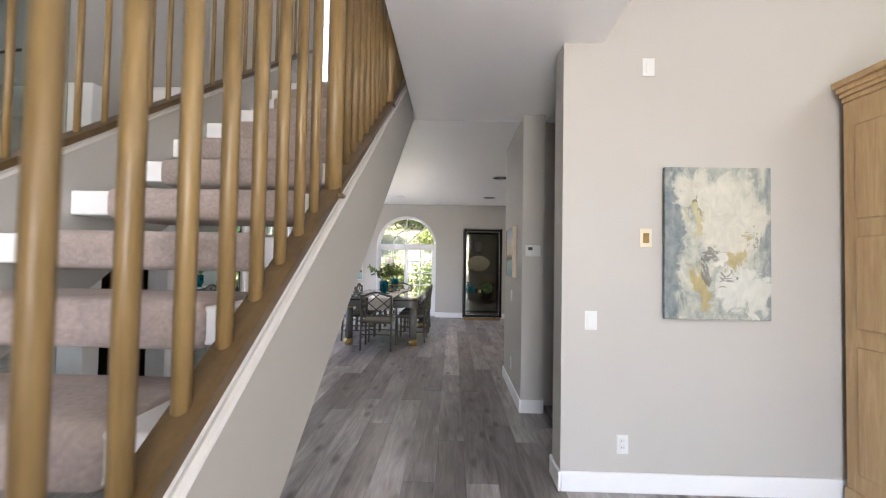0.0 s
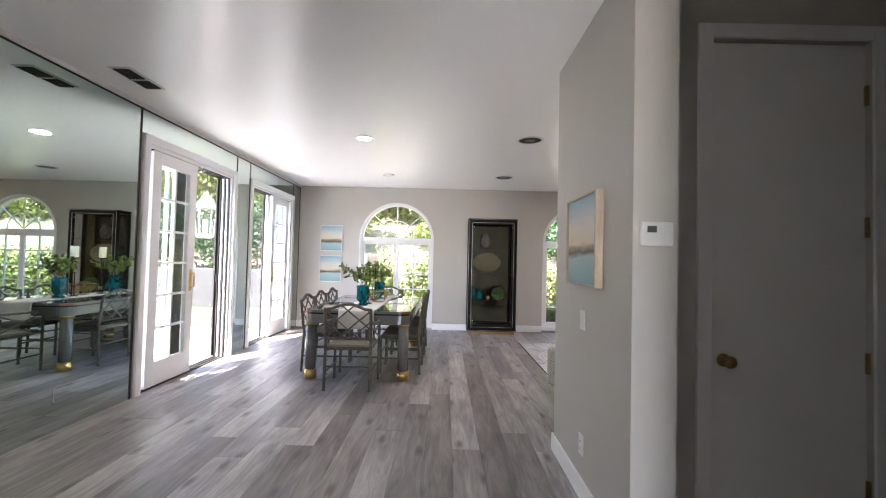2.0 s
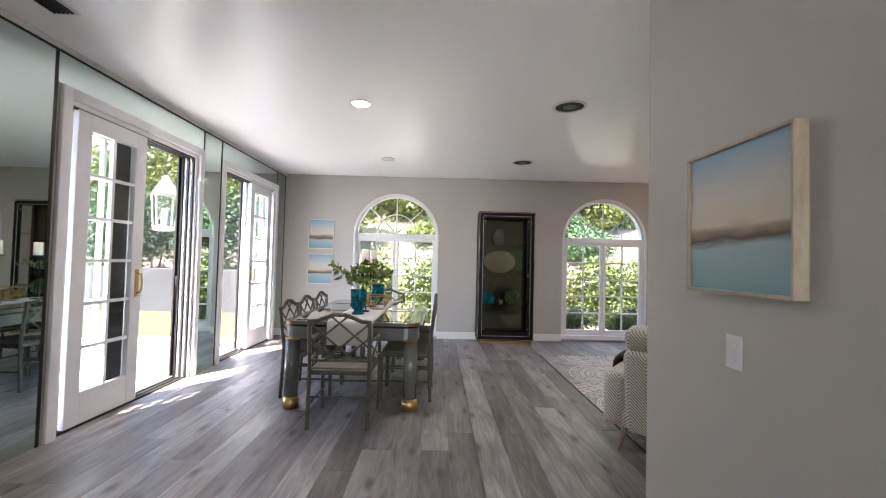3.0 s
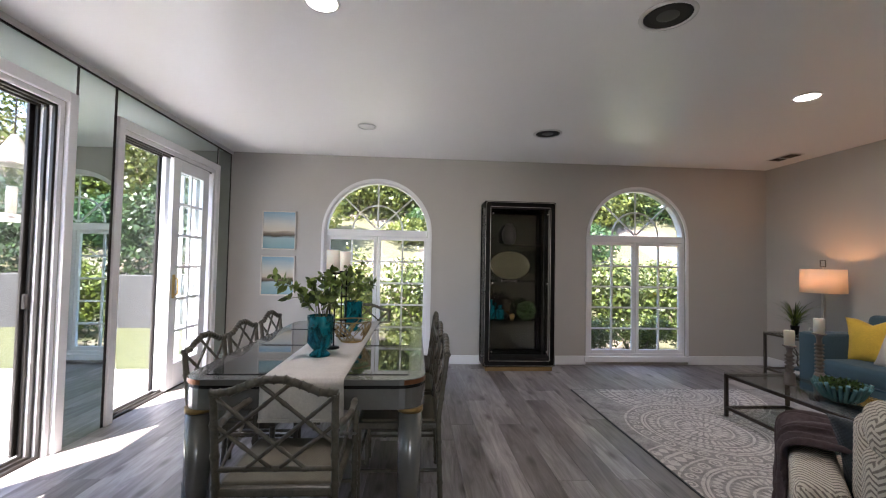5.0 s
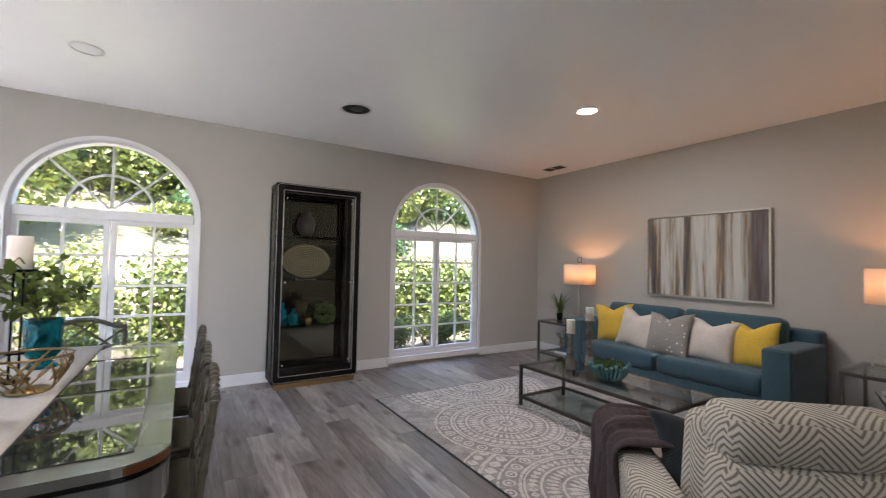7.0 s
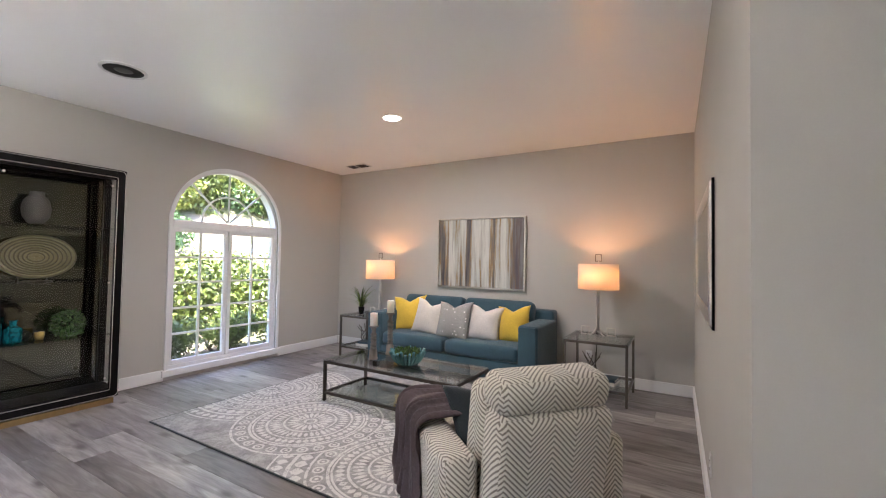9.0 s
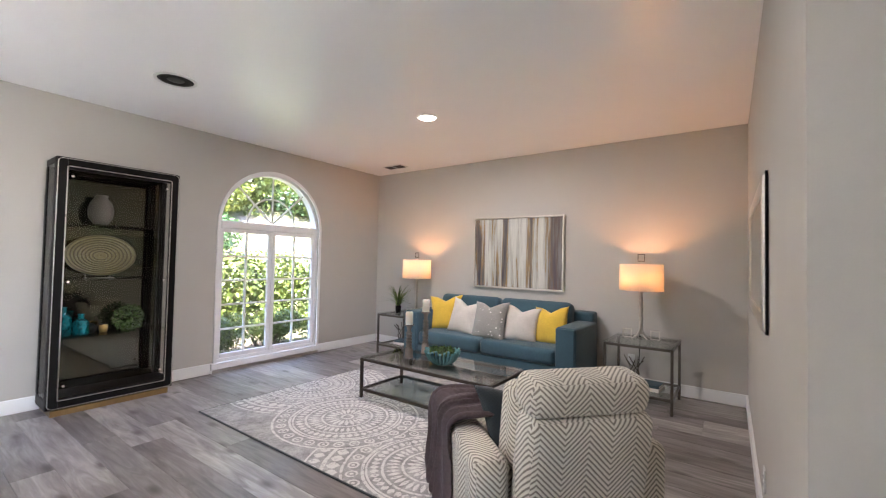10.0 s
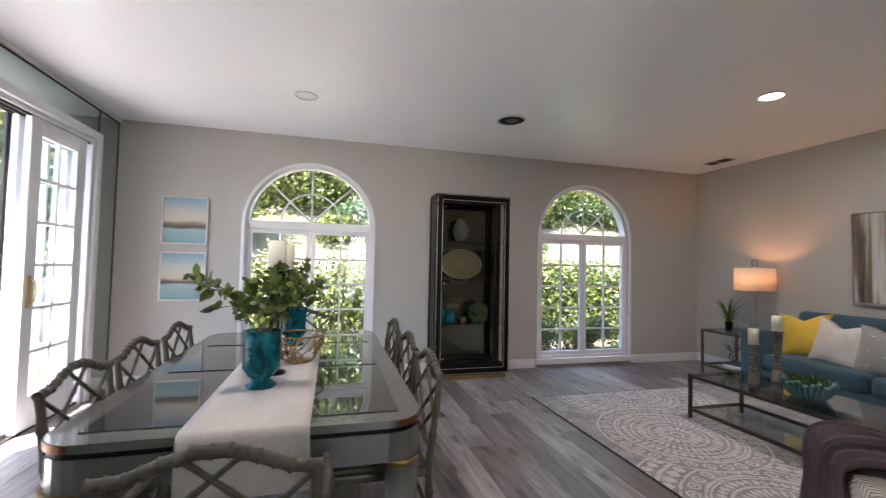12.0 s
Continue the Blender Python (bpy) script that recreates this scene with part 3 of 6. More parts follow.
def stair():
    st = thing("staircase", pose(0, 0, 0), "open-riser stair with carpeted treads and honey oak balustrade", "staircase")
    for name, x0, x1, top in (("stringer", 0.105, 0.216, 0.585), ("stringer", -0.95, -0.84, 0.75)):
        b0 = 0.14
        y0, y1 = -1.05, 4.03
        prof = [(-b0 / SL, 0.0), ((2.74 - b0) / SL, 2.74), ((2.74 - b0) / SL, 3.05), ((3.05 - top) / SL, 3.05), (-0.75, SL * -0.75 + top), (-0.75, 0.0)]
        sb = prism(B(), prof, "x", x0, x1)
        upper = [e for e in sb.edges if all(abs(v.co.z - SL * v.co.y - top) < 0.001 for v in e.verts) and abs(e.verts[0].co.x - e.verts[1].co.x) < 0.001]
        bmesh.ops.bevel(sb, geom=upper, offset=0.016, segments=3, affect="EDGES")
        part(name, sb, WALL, st, "painted plaster stringer")
    for k in range(1, 17):
        yf, z = (RISE * k - 0.59) / SL, RISE * k
        tr = part("tread", box(B(), (-0.84, yf, z - 0.10), (0.105, yf + 0.29, z - 0.008), 0.006), TRIM, st, "white painted tread end")
        bm = box(B(), (-0.70, yf - 0.014, z - 0.114), (0.035, yf + 0.302, z + 0.006), 0.03, 3)
        part("carpet", bm, CARPET, tr, "worn beige carpet wrap", True)

    def rail(x0, x1, top, r, newels, mat, wide):
        def line(y):
            return SL * y + top
        xm = x0 + 0.023 if r > 0.015 else (x0 + x1) / 2
        bm = prism(B(), [(-0.75, line(-0.75)), (4.2, line(4.2)), (4.2, line(4.2) + 0.03), (-0.75, line(-0.75) + 0.03)], "x", x0, x1)
        part("shoe_rail", bm, SHOEWOOD, st, "brown oak shoe rail")
        bm = prism(B(), [(-0.75, line(-0.75) + 0.87), (4.2, line(4.2) + 0.87), (4.2, line(4.2) + 0.93), (-0.75, line(-0.75) + 0.93)], "x", xm - 0.032, xm + 0.032)
        bmesh.ops.bevel(bm, geom=bm.edges[:], offset=0.012, segments=2, affect="EDGES")
        part("handrail", bm, STAIRWOOD, st)
        for k in range(-11, 27):
            y = 0.765 + 0.1275 * k
            if any(abs(y - n) < 0.06 for n in newels) or y > 4.1:
                continue
            part("baluster", tube(B(), [(xm, y, line(y) + 0.02), (xm, y, line(y) + 0.44), (xm, y, line(y) + 0.875)], r, 10, [r, r * 1.05, r]), STAIRWOOD, st)
        for y in newels:
            xo = xm + wide
            nw = part("newel", tube(B(), [(xo, y, line(y) - 0.055), (xo, y, line(y) + 0.95)], r * 1.9, 14), STAIRWOOD, st, "thick honey oak newel post")
            part("flange", box(B(), (xo - 0.035, y - 0.045, line(y) - 0.02), (xo + 0.043, y + 0.045, line(y) + 0.004), 0.01), SHOEWOOD, nw)

    rail(0.128, 0.193, 0.585, 0.0165, (0.33, 1.575, 2.82), STAIRWOOD, 0.012)
    rail(-0.93, -0.86, 0.75, 0.012, (1.12, 2.36, 3.6), STAIRWOOD, 0.0)
    return st


stair()


def foyer_canvas():
    m = Mat("abstract_blue_ochre_paint", (0.6, 0.6, 0.5), 0.6)
    px, _, pz = m.xyz(m.coords("Object"))
    brush = m.noise(m.coords("Object", (9, 1, 6), loc=(5, 0, 1)), 1.8, 7, 0.68, 0.6)
    drag = m.noise(m.coords("Object", (15, 1, 2.2), loc=(2, 0, 6)), 1.6, 5, 0.6, 0.3)
    broad = m.noise(m.coords("Object", (3.2, 1, 2.6), loc=(1.7, 0, 4.2)), 1.4, 5, 0.6, 0.8)

    swirl = m.noise(m.coords("Object", (5, 1, 4), loc=(9.1, 0, 2.4)), 1.6, 6, 0.65, 0.9)
    x = m.math("ADD", px, m.math("MULTIPLY", m.math("SUBTRACT", broad, 0.5), 0.42))
    z = m.math("ADD", pz, m.math("MULTIPLY", m.math("SUBTRACT", swirl, 0.5), 0.5))

    def patch(cx, cz, rx, rz, ragged, soft):
        """1 inside a ragged brushed patch, 0 outside."""
        dx, dz = m.math("DIVIDE", m.math("SUBTRACT", x, cx), rx), m.math("DIVIDE", m.math("SUBTRACT", z, cz), rz)
        far = m.math("ADD", m.math("MULTIPLY", dx, dx), m.math("MULTIPLY", dz, dz))
        worn = m.math("ADD", far, m.math("MULTIPLY", m.math("SUBTRACT", m.math("ADD", m.math("MULTIPLY", brush, 0.6), m.math("MULTIPLY", drag, 0.4)), 0.5), ragged * 1.25))
        return m.ramp(worn, (max(0.0, 0.75 - soft), (1, 1, 1)), (min(1.0, 0.75 + soft), (0, 0, 0)))

    def lay_on(col, mask, paint, cover=1.0):
        return m.mix(m.math("MULTIPLY", mask, cover), col, paint)
    col = m.ramp(m.math("ADD", m.math("MULTIPLY", broad, 0.55), m.math("MULTIPLY", brush, 0.45)), (0.34, (0.16, 0.19, 0.19)), (0.47, (0.30, 0.32, 0.28)), (0.60, (0.47, 0.46, 0.38)))
    edge = m.ramp(m.math("ADD", m.math("ABSOLUTE", px), m.math("MULTIPLY", m.math("SUBTRACT", drag, 0.5), 0.45)), (0.22, (0, 0, 0)), (0.31, (1, 1, 1)))
    col = lay_on(col, edge, (0.10, 0.145, 0.165), 0.8)
    col = lay_on(col, patch(-0.27, 0.0, 0.09, 0.5, 1.6, 0.2), (0.075, 0.115, 0.14), 0.8)
    col = lay_on(col, patch(0.06, 0.16, 0.24, 0.26, 1.8, 0.22), (0.60, 0.57, 0.47), 0.82)
    col = lay_on(col, patch(-0.17, 0.33, 0.12, 0.09, 2.0, 0.2), (0.55, 0.52, 0.43), 0.8)
    col = lay_on(col, patch(0.14, -0.28, 0.19, 0.15, 2.0, 0.22), (0.60, 0.60, 0.53), 0.9)
    col = lay_on(col, patch(-0.14, 0.19, 0.05, 0.10, 2.0, 0.2), (0.42, 0.36, 0.13), 0.8)
    col = lay_on(col, patch(-0.10, -0.27, 0.045, 0.17, 1.8, 0.2), (0.36, 0.27, 0.06), 0.9)
    col = lay_on(col, patch(0.11, -0.09, 0.075, 0.08, 2.0, 0.2), (0.38, 0.29, 0.07), 0.85)
    col = lay_on(col, patch(0.02, -0.12, 0.05, 0.05, 1.6, 0.2), (0.66, 0.64, 0.57), 0.9)
    for cx, cz, rx, rz in ((-0.045, -0.06, 0.035, 0.035), (-0.13, 0.24, 0.03, 0.03), (-0.06, -0.17, 0.03, 0.06), (0.2, 0.03, 0.05, 0.012), (0.08, -0.2, 0.06, 0.01)):
        col = lay_on(col, patch(cx, cz, rx, rz, 1.5, 0.2), (0.05, 0.05, 0.045), 0.75)
    m.set("Base Color", m.mix(0.22, col, m.ramp(brush, (0.3, (0.12, 0.13, 0.12)), (0.7, (0.7, 0.68, 0.6)))))
    m.bump(m.math("ADD", brush, drag), 0.35, 0.004)
    p = thing("abstract_canvas", pose(2.196, 2.605, 1.503), "abstract blue, cream and ochre canvas on the foyer wall", "painting")
    part("canvas", box(B(), (-0.314, -0.04, -0.457), (0.314, -0.012, 0.457), 0.004), m.m, p)
    part("stretcher", box(B(), (-0.30, -0.012, -0.443), (0.30, 0.0, 0.443)), PALEWOOD, p)


foyer_canvas()


def plate(name, m, w, h, kind, mat, label, category):
    """A wall plate in the local xz plane, facing local -y."""
    p = thing(name, m, label, category)
    part("cover", box(B(), (-w / 2, -0.007, -h / 2), (w / 2, 0, h / 2), 0.003), mat, p)
    if kind == "rocker":
        part("rocker", box(B(), (-0.017, -0.012, -0.034), (0.017, -0.007, 0.034), 0.002), mat, p)
    elif kind == "outlet":
        for z in (-0.02, 0.02):
            s = part("socket", box(B(), (-0.015, -0.0095, z - 0.013), (0.015, -0.007, z + 0.013), 0.003), mat, p)
            part("slots", box(box(B(), (-0.008, -0.0102, z - 0.006), (-0.005, -0.0096, z + 0.006)), (0.005, -0.0102, z - 0.006), (0.008, -0.0096, z + 0.006)), BLACK, s)
    elif kind == "dimmer":
        part("dial", box(B(), (-0.018, -0.013, -0.03), (0.018, -0.007, 0.03), 0.003), GOLDLEAF, p, "worn gold slider")
    return p


plate("light_switch", pose(1.457, 2.605, 1.024), 0.073, 0.115, "rocker", PLASTIC, "white rocker light switch on the foyer wall", "switch")
plate("dimmer_switch", pose(1.785, 2.605, 1.53), 0.072, 0.115, "dimmer", ALMOND, "almond dimmer switch beside the canvas", "switch")
plate("high_switch", pose(1.799, 2.605, 2.585), 0.073, 0.112, "rocker", PLASTIC, "white switch plate high on the foyer wall", "switch")
plate("wall_outlet", pose(1.65, 2.605, 0.286), 0.07, 0.115, "outlet", PLASTIC, "white duplex outlet low on the foyer wall", "outlet")
plate("light_switch", pose(1.25, 4.49, 1.014, 0, 0, -90), 0.073, 0.115, "rocker", PLASTIC, "white rocker switch below the hall picture", "switch")
plate("wall_outlet", pose(1.25, 4.49, 0.30, 0, 0, -90), 0.07, 0.115, "outlet", PLASTIC, "white outlet low on the hall wall", "outlet")
plate("wall_outlet", pose(X1, 6.17, 0.30, 0, 0, -90), 0.07, 0.115, "outlet", PLASTIC, "white outlet under the lamp table", "outlet")
plate("wall_outlet", pose(2.6, 5.104, 0.30, 0, 0, 180), 0.07, 0.115, "outlet", PLASTIC, "white outlet low on the living room wall", "outlet")

th = thing("thermostat", pose(1.345, 3.872, 1.475), "white programmable wall thermostat with small grey display", "thermostat")
part("body", box(B(), (-0.068, -0.027, -0.052), (0.068, 0, 0.052), 0.006), PLASTIC, th)
part("display", box(B(), (-0.045, -0.0285, 0.006), (-0.005, -0.0265, 0.034), 0.001), plain("lcd_grey", (0.06, 0.065, 0.06), 0.3), th, "dark grey display")
for k in range(3):
    part("button", box(B(), (0.012 + 0.017 * k, -0.029, 0.008), (0.023 + 0.017 * k, -0.0265, 0.016), 0.001), PLASTIC, th)
part("lid", box(B(), (-0.06, -0.0285, -0.045), (0.06, -0.0265, -0.006), 0.001), PLASTIC, th)


def seascape(name, seed, warm):
    """Bands of sky, dark shore and water."""
    m = Mat(name, (0.5, 0.5, 0.5), 0.6)
    x, y, z = m.xyz(m.coords("Generated"))
    wob = m.math("MULTIPLY", m.math("SUBTRACT", m.noise(m.coords("Object", (2, 2, 9), loc=(seed, seed, 0)), 2.0, 5), 0.5), 0.16)
    h = m.math("ADD", z, wob)
    col = m.ramp(h, (0.0, (0.20, 0.36, 0.40)), (0.30, (0.34, 0.47, 0.48)), (0.36, (0.10, 0.075, 0.05)), (0.42, (0.30, 0.24, 0.17)), (0.48, (0.62, 0.55, 0.42)), (0.68, (0.58 * warm, 0.56, 0.50)), (1.0, (0.22, 0.38, 0.50)))
    m.set("Base Color", col)
    return m.bump(m.noise(m.coords(), 60, 4), 0.15, 0.003).m


def framed(name, m, w, h, depth, fw, art, mat, label, category="picture", mount=0.0):
    """A framed picture in the local xz plane, facing local -y."""
    p = thing(name, m, label, category)
    bm = B()
    box(bm, (-w / 2, -depth, -h / 2), (-w / 2 + fw, 0, h / 2), 0.003)
    box(bm, (w / 2 - fw, -depth, -h / 2), (w / 2, 0, h / 2), 0.003)
    box(bm, (-w / 2 + fw, -depth, -h / 2), (w / 2 - fw, 0, -h / 2 + fw), 0.003)
    box(bm, (-w / 2 + fw, -depth, h / 2 - fw), (w / 2 - fw, 0, h / 2), 0.003)
    part("frame", bm, mat, p)
    part("artwork", box(B(), (-w / 2 + fw + mount, -depth * 0.72, -h / 2 + fw + mount), (w / 2 - fw - mount, -0.004, h / 2 - fw - mount)), art, p)
    return p


framed("hall_picture", pose(1.25, 4.45, 1.472, 0, 0, -90), 0.50, 0.515, 0.045, 0.012, seascape("misty_shore_paint", 2.0, 1.05), PALEWOOD, "small misty seascape in a pale wood frame")
framed("seascape", pose(-1.782, Y1, 1.725), 0.435, 0.505, 0.03, 0.016, seascape("blue_shore_paint", 5.0, 1.0), SILVER, "blue shoreline seascape in a silver frame", "picture")
framed("seascape", pose(-1.784, Y1, 1.135), 0.435, 0.515, 0.03, 0.016, seascape("teal_shore_paint", 9.0, 0.95), SILVER, "teal shoreline seascape in a silver frame below another", "picture")


def armoire():
    a = thing("armoire", pose(2.93, 2.56, 0), "blond pine armoire with panelled door and moulded cornice", "armoire")
    W, D, Ht = 1.15, 0.55, 2.47
    part("carcass", box(B(), (0, -D, 0.0), (W, 0, Ht - 0.12), 0.006), PINE, a)
    bm = B()
    for k, (o, z0, z1) in enumerate(((0.01, 0.0, 0.03), (0.025, 0.03, 0.055), (0.045, 0.055, 0.085), (0.07, 0.085, 0.12))):
        box(bm, (-o, -D - o, Ht - 0.12 + z0), (W + o, 0, Ht - 0.12 + z1), 0.006)
    part("cornice", bm, PINE, a)
    part("plinth", box(B(), (-0.015, -D - 0.015, 0), (W + 0.015, 0, 0.1), 0.008), PINE, a)
    for x0, x1 in ((0.03, 0.57), (0.58, 1.12)):
        d = part("door", box(B(), (x0, -D - 0.022, 0.12), (x1, -D, Ht - 0.16), 0.004), PINE, a)
        for z0, z1 in ((0.2, 0.85), (0.95, 1.5), (1.6, 2.18)):
            part("panel", box(B(), (x0 + 0.08, -D - 0.034, z0), (x1 - 0.08, -D - 0.02, z1), 0.02, 3), PINE, d)
    for z0, z1 in ((0.2, 0.92), (1.02, 1.55), (1.65, 2.2)):
        part("side_panel", box(B(), (-0.012, -D + 0.08, z0), (0.002, -0.08, z1), 0.008), PINE, a)


armoire()

# fireplace between the mirrors
f = thing("fireplace", pose(X0, 0, 0), "white fireplace surround with black firebox and display niche", "fireplace")
part("pilaster", box(B(), (0, 4.12, 0), (0.20, 4.30, H - 0.02), 0.006), TRIM, f)
part("pilaster", box(B(), (0, 3.19, 0), (0.20, 3.35, H - 0.02), 0.006), TRIM, f)
part("lintel", box(B(), (0, 3.35, 0.62), (0.18, 4.12, 0.86), 0.006), TRIM, f)
bm = B()
for lo, hi in (((-0.55, 3.30, -0.02), (-0.5, 4.17, 0.66)), ((-0.5, 3.30, -0.02), (0.0, 3.35, 0.66)), ((-0.5, 4.12, -0.02), (0.0, 4.17, 0.66)), ((-0.5, 3.35, 0.62), (0, 4.12, 0.66)), ((-0.5, 3.35, -0.05), (0.15, 4.12, 0.012))):
    box(bm, lo, hi)
part("firebox", bm, plain("soot_black", (0.01, 0.009, 0.008), 0.8), f, "soot-black firebox")
bm = B()
for lo, hi in (((-0.45, 3.30, 0.84), (-0.4, 4.17, 1.40)), ((-0.4, 3.30, 0.84), (0.0, 3.35, 1.40)), ((-0.4, 4.12, 0.84), (0.0, 4.17, 1.40)), ((-0.4, 3.35, 1.36), (0, 4.12, 1.4)), ((-0.4, 3.35, 0.862), (0.0, 4.12, 0.9))):
    box(bm, lo, hi)
part("niche", bm, plain("dark_walnut_niche", (0.05, 0.022, 0.015), 0.4), f, "dark walnut display niche")
PINK = plain("dusty_pink_ceramic", (0.42, 0.22, 0.2), 0.35)
for y, r in ((3.58, 0.12), (3.93, 0.14)):
    solid("ceramic_bowl", lathe(B(), [(r * 0.4, 0), (r, r * 0.5), (r * 1.05, r), (r * 0.98, r), (r * 0.9, r * 0.55), (0.0, 0.03)], 24, (X0 - 0.15, y, 0.9)), PINK, "dusty pink ceramic bowl in the dark niche", "bowl", smooth=True)

# ---- ceiling fittings ----
LENS = Mat("lit_lamp_lens", (0.8, 0.8, 0.78), 0.5)
LENS.set("Emission Color", (1.0, 0.93, 0.85, 1))
LENS.set("Emission Strength", 2.2)
PALELENS = plain("frosted_lamp_lens", (0.78, 0.78, 0.77), 0.5)
CANBLACK = plain("black_baffle", (0.015, 0.015, 0.015), 0.7)


def can_light(x, y, dark, lit=False):
    label = "recessed ceiling light with dark baffle" if dark else "recessed ceiling light with white lens"
    c = thing("recessed_light", pose(x, y, H), label, "ceiling light", "recessed ceiling lights")
    k = 1.12 if dark else 0.72

    def turned(*prof):
        return lathe(B(), [(r * k, z) for r, z in prof], 32)
    part("trim_ring", turned((0.115, -0.001), (0.135, -0.001), (0.133, -0.007), (0.115, -0.010), (0.112, -0.004), (0.115, -0.001)), PLASTIC, c, "", True)
    if dark:
        b = part("baffle", turned((0.113, -0.002), (0.09, -0.0035), (0.05, -0.003), (0.0, -0.003)), CANBLACK, c, "black ribbed baffle", True)
        part("bulb", turned((0.0, -0.006), (0.03, -0.0055), (0.05, -0.004), (0.055, -0.002)), plain("grey_bulb", (0.05, 0.055, 0.05), 0.3), b, "unlit grey bulb", True)
    else:
        part("lens", turned((0.0, -0.011), (0.06, -0.010), (0.10, -0.006), (0.114, -0.002)), LENS.m if lit else PALELENS, c, "white lens", True)


can_light(1.377, 6.76, True)
can_light(1.378, 8.863, True)
can_light(-0.53, 6.82, False, True)
can_light(-0.531, 8.867, False, False)
can_light(3.133, 7.684, False, True)
lamp("can_light_glow", "AREA", look((3.133, 7.684, H - 0.02), (3.133, 7.684, 0)), 2.5, (1.0, 0.93, 0.85), 0.18)
lamp("can_light_glow", "AREA", look((-0.53, 6.82, H - 0.02), (-0.53, 6.82, 0)), 2, (1.0, 0.93, 0.85), 0.13)


def vent(x0, y0, x1, y1, along):
    v = thing("ceiling_vent", pose((x0 + x1) / 2, (y0 + y1) / 2, H), "white ceiling air vent with dark slots", "vent")
    w, d = x1 - x0, y1 - y0
    part("frame", box(B(), (-w / 2, -d / 2, -0.008), (w / 2, d / 2, 0), 0.003), PLASTIC, v)
    part("backing", box(B(), (-w / 2 + 0.02, -d / 2 + 0.02, -0.0095), (w / 2 - 0.02, d / 2 - 0.02, -0.0085)), CANBLACK, v)
    n = 5
    for k in range(n):
        if along == "y":
            x = -w / 2 + 0.02 + (w - 0.04) * (k + 0.5) / n
            part("slat", box(B(), (x - 0.004, -d / 2 + 0.02, -0.016), (x + 0.004, d / 2 - 0.02, -0.009)), GUNMETAL, v)
        else:
            y = -d / 2 + 0.02 + (d - 0.04) * (k + 0.5) / n
            part("slat", box(B(), (-w / 2 + 0.02, y - 0.004, -0.016), (w / 2 - 0.02, y + 0.004, -0.009)), GUNMETAL, v)
    part("divider", box(B(), (-w / 2 + 0.01, -0.008, -0.017), (w / 2 - 0.01, 0.008, -0.008)) if along == "y" else box(B(), (-0.008, -d / 2 + 0.01, -0.017), (0.008, d / 2 - 0.01, -0.008)), PLASTIC, v)


vent(-2.14, 5.13, -1.97, 5.53, "y")
vent(4.47, 9.22, 4.65, 9.57, "y")

# ---- leaves ----


def leaf_mat(name, dark, light):
    m = Mat(name, light, 0.45)
    g = m.node("NewGeometry")
    col = m.ramp(g.outputs["Random Per Island"], (0.0, dark), (0.6, light), (1.0, tuple(min(1, c * 1.35) for c in light)))
    m.set("Base Color", col)
    tr = m.node("BsdfTranslucent", Color=col)
    mx = m.node("MixShader", i0=0.3, i1=m.p.outputs[0], i2=tr.outputs[0])
    m.nt.links.new(mx.outputs[0], m.nt.nodes["Material Output"].inputs["Surface"])
    return m.m


SPRAY = leaf_mat("spray_leaf", (0.018, 0.04, 0.007), (0.13, 0.185, 0.036))
# garden greens: SHADE has shade put into its colour, SUNNY has sunlight
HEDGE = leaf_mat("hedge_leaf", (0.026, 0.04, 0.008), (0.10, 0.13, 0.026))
SHADE = leaf_mat("shaded_ivy_leaf", (0.012, 0.03, 0.01), (0.05, 0.1, 0.03))
SUNNY = leaf_mat("sun_tinted_leaf", (0.045, 0.062, 0.01), (0.15, 0.17, 0.034))
MOSS = leaf_mat("moss_ball_leaf", (0.015, 0.04, 0.012), (0.06, 0.12, 0.03))


def leaves(bm, rng, n, place, size, flat=0.5):
    """n small folded leaves; place(rng) gives a point and a direction outwards."""
    for _ in range(n):
        p, d = place(rng)
        d = Vector(d).normalized()
        a = d.cross(Vector((rng.uniform(-1, 1), rng.uniform(-1, 1), rng.uniform(-1, 1)))).normalized()
        tip = (d * rng.uniform(0.1, 0.8) + a * flat + Vector((0, 0, rng.uniform(-0.5, 0.3)))).normalized()
        side = tip.cross(d + Vector((0.01, 0.02, 0.03))).normalized()
        s = size * rng.uniform(0.6, 1.25)
        oval = ((0.0, 0.0), (0.28, 0.24), (0.62, 0.25), (1.0, 0.0), (0.62, -0.25), (0.28, -0.24))
        bm.faces.new([bm.verts.new(p + tip * s * u + side * s * w) for u, w in oval])
    return bm


# ---- dining corner ----
TZ = 0.76


def rounded(x0, y0, x1, y1, r, n=6):
    pts = []
    for cx, cy, a0 in ((x1 - r, y1 - r, 0), (x0 + r, y1 - r, 90), (x0 + r, y0 + r, 180), (x1 - r, y0 + r, 270)):
        pts += [(cx + r * math.cos(radians(a0 + 90 * k / n)), cy + r * math.sin(radians(a0 + 90 * k / n))) for k in range(n + 1)]
    return pts


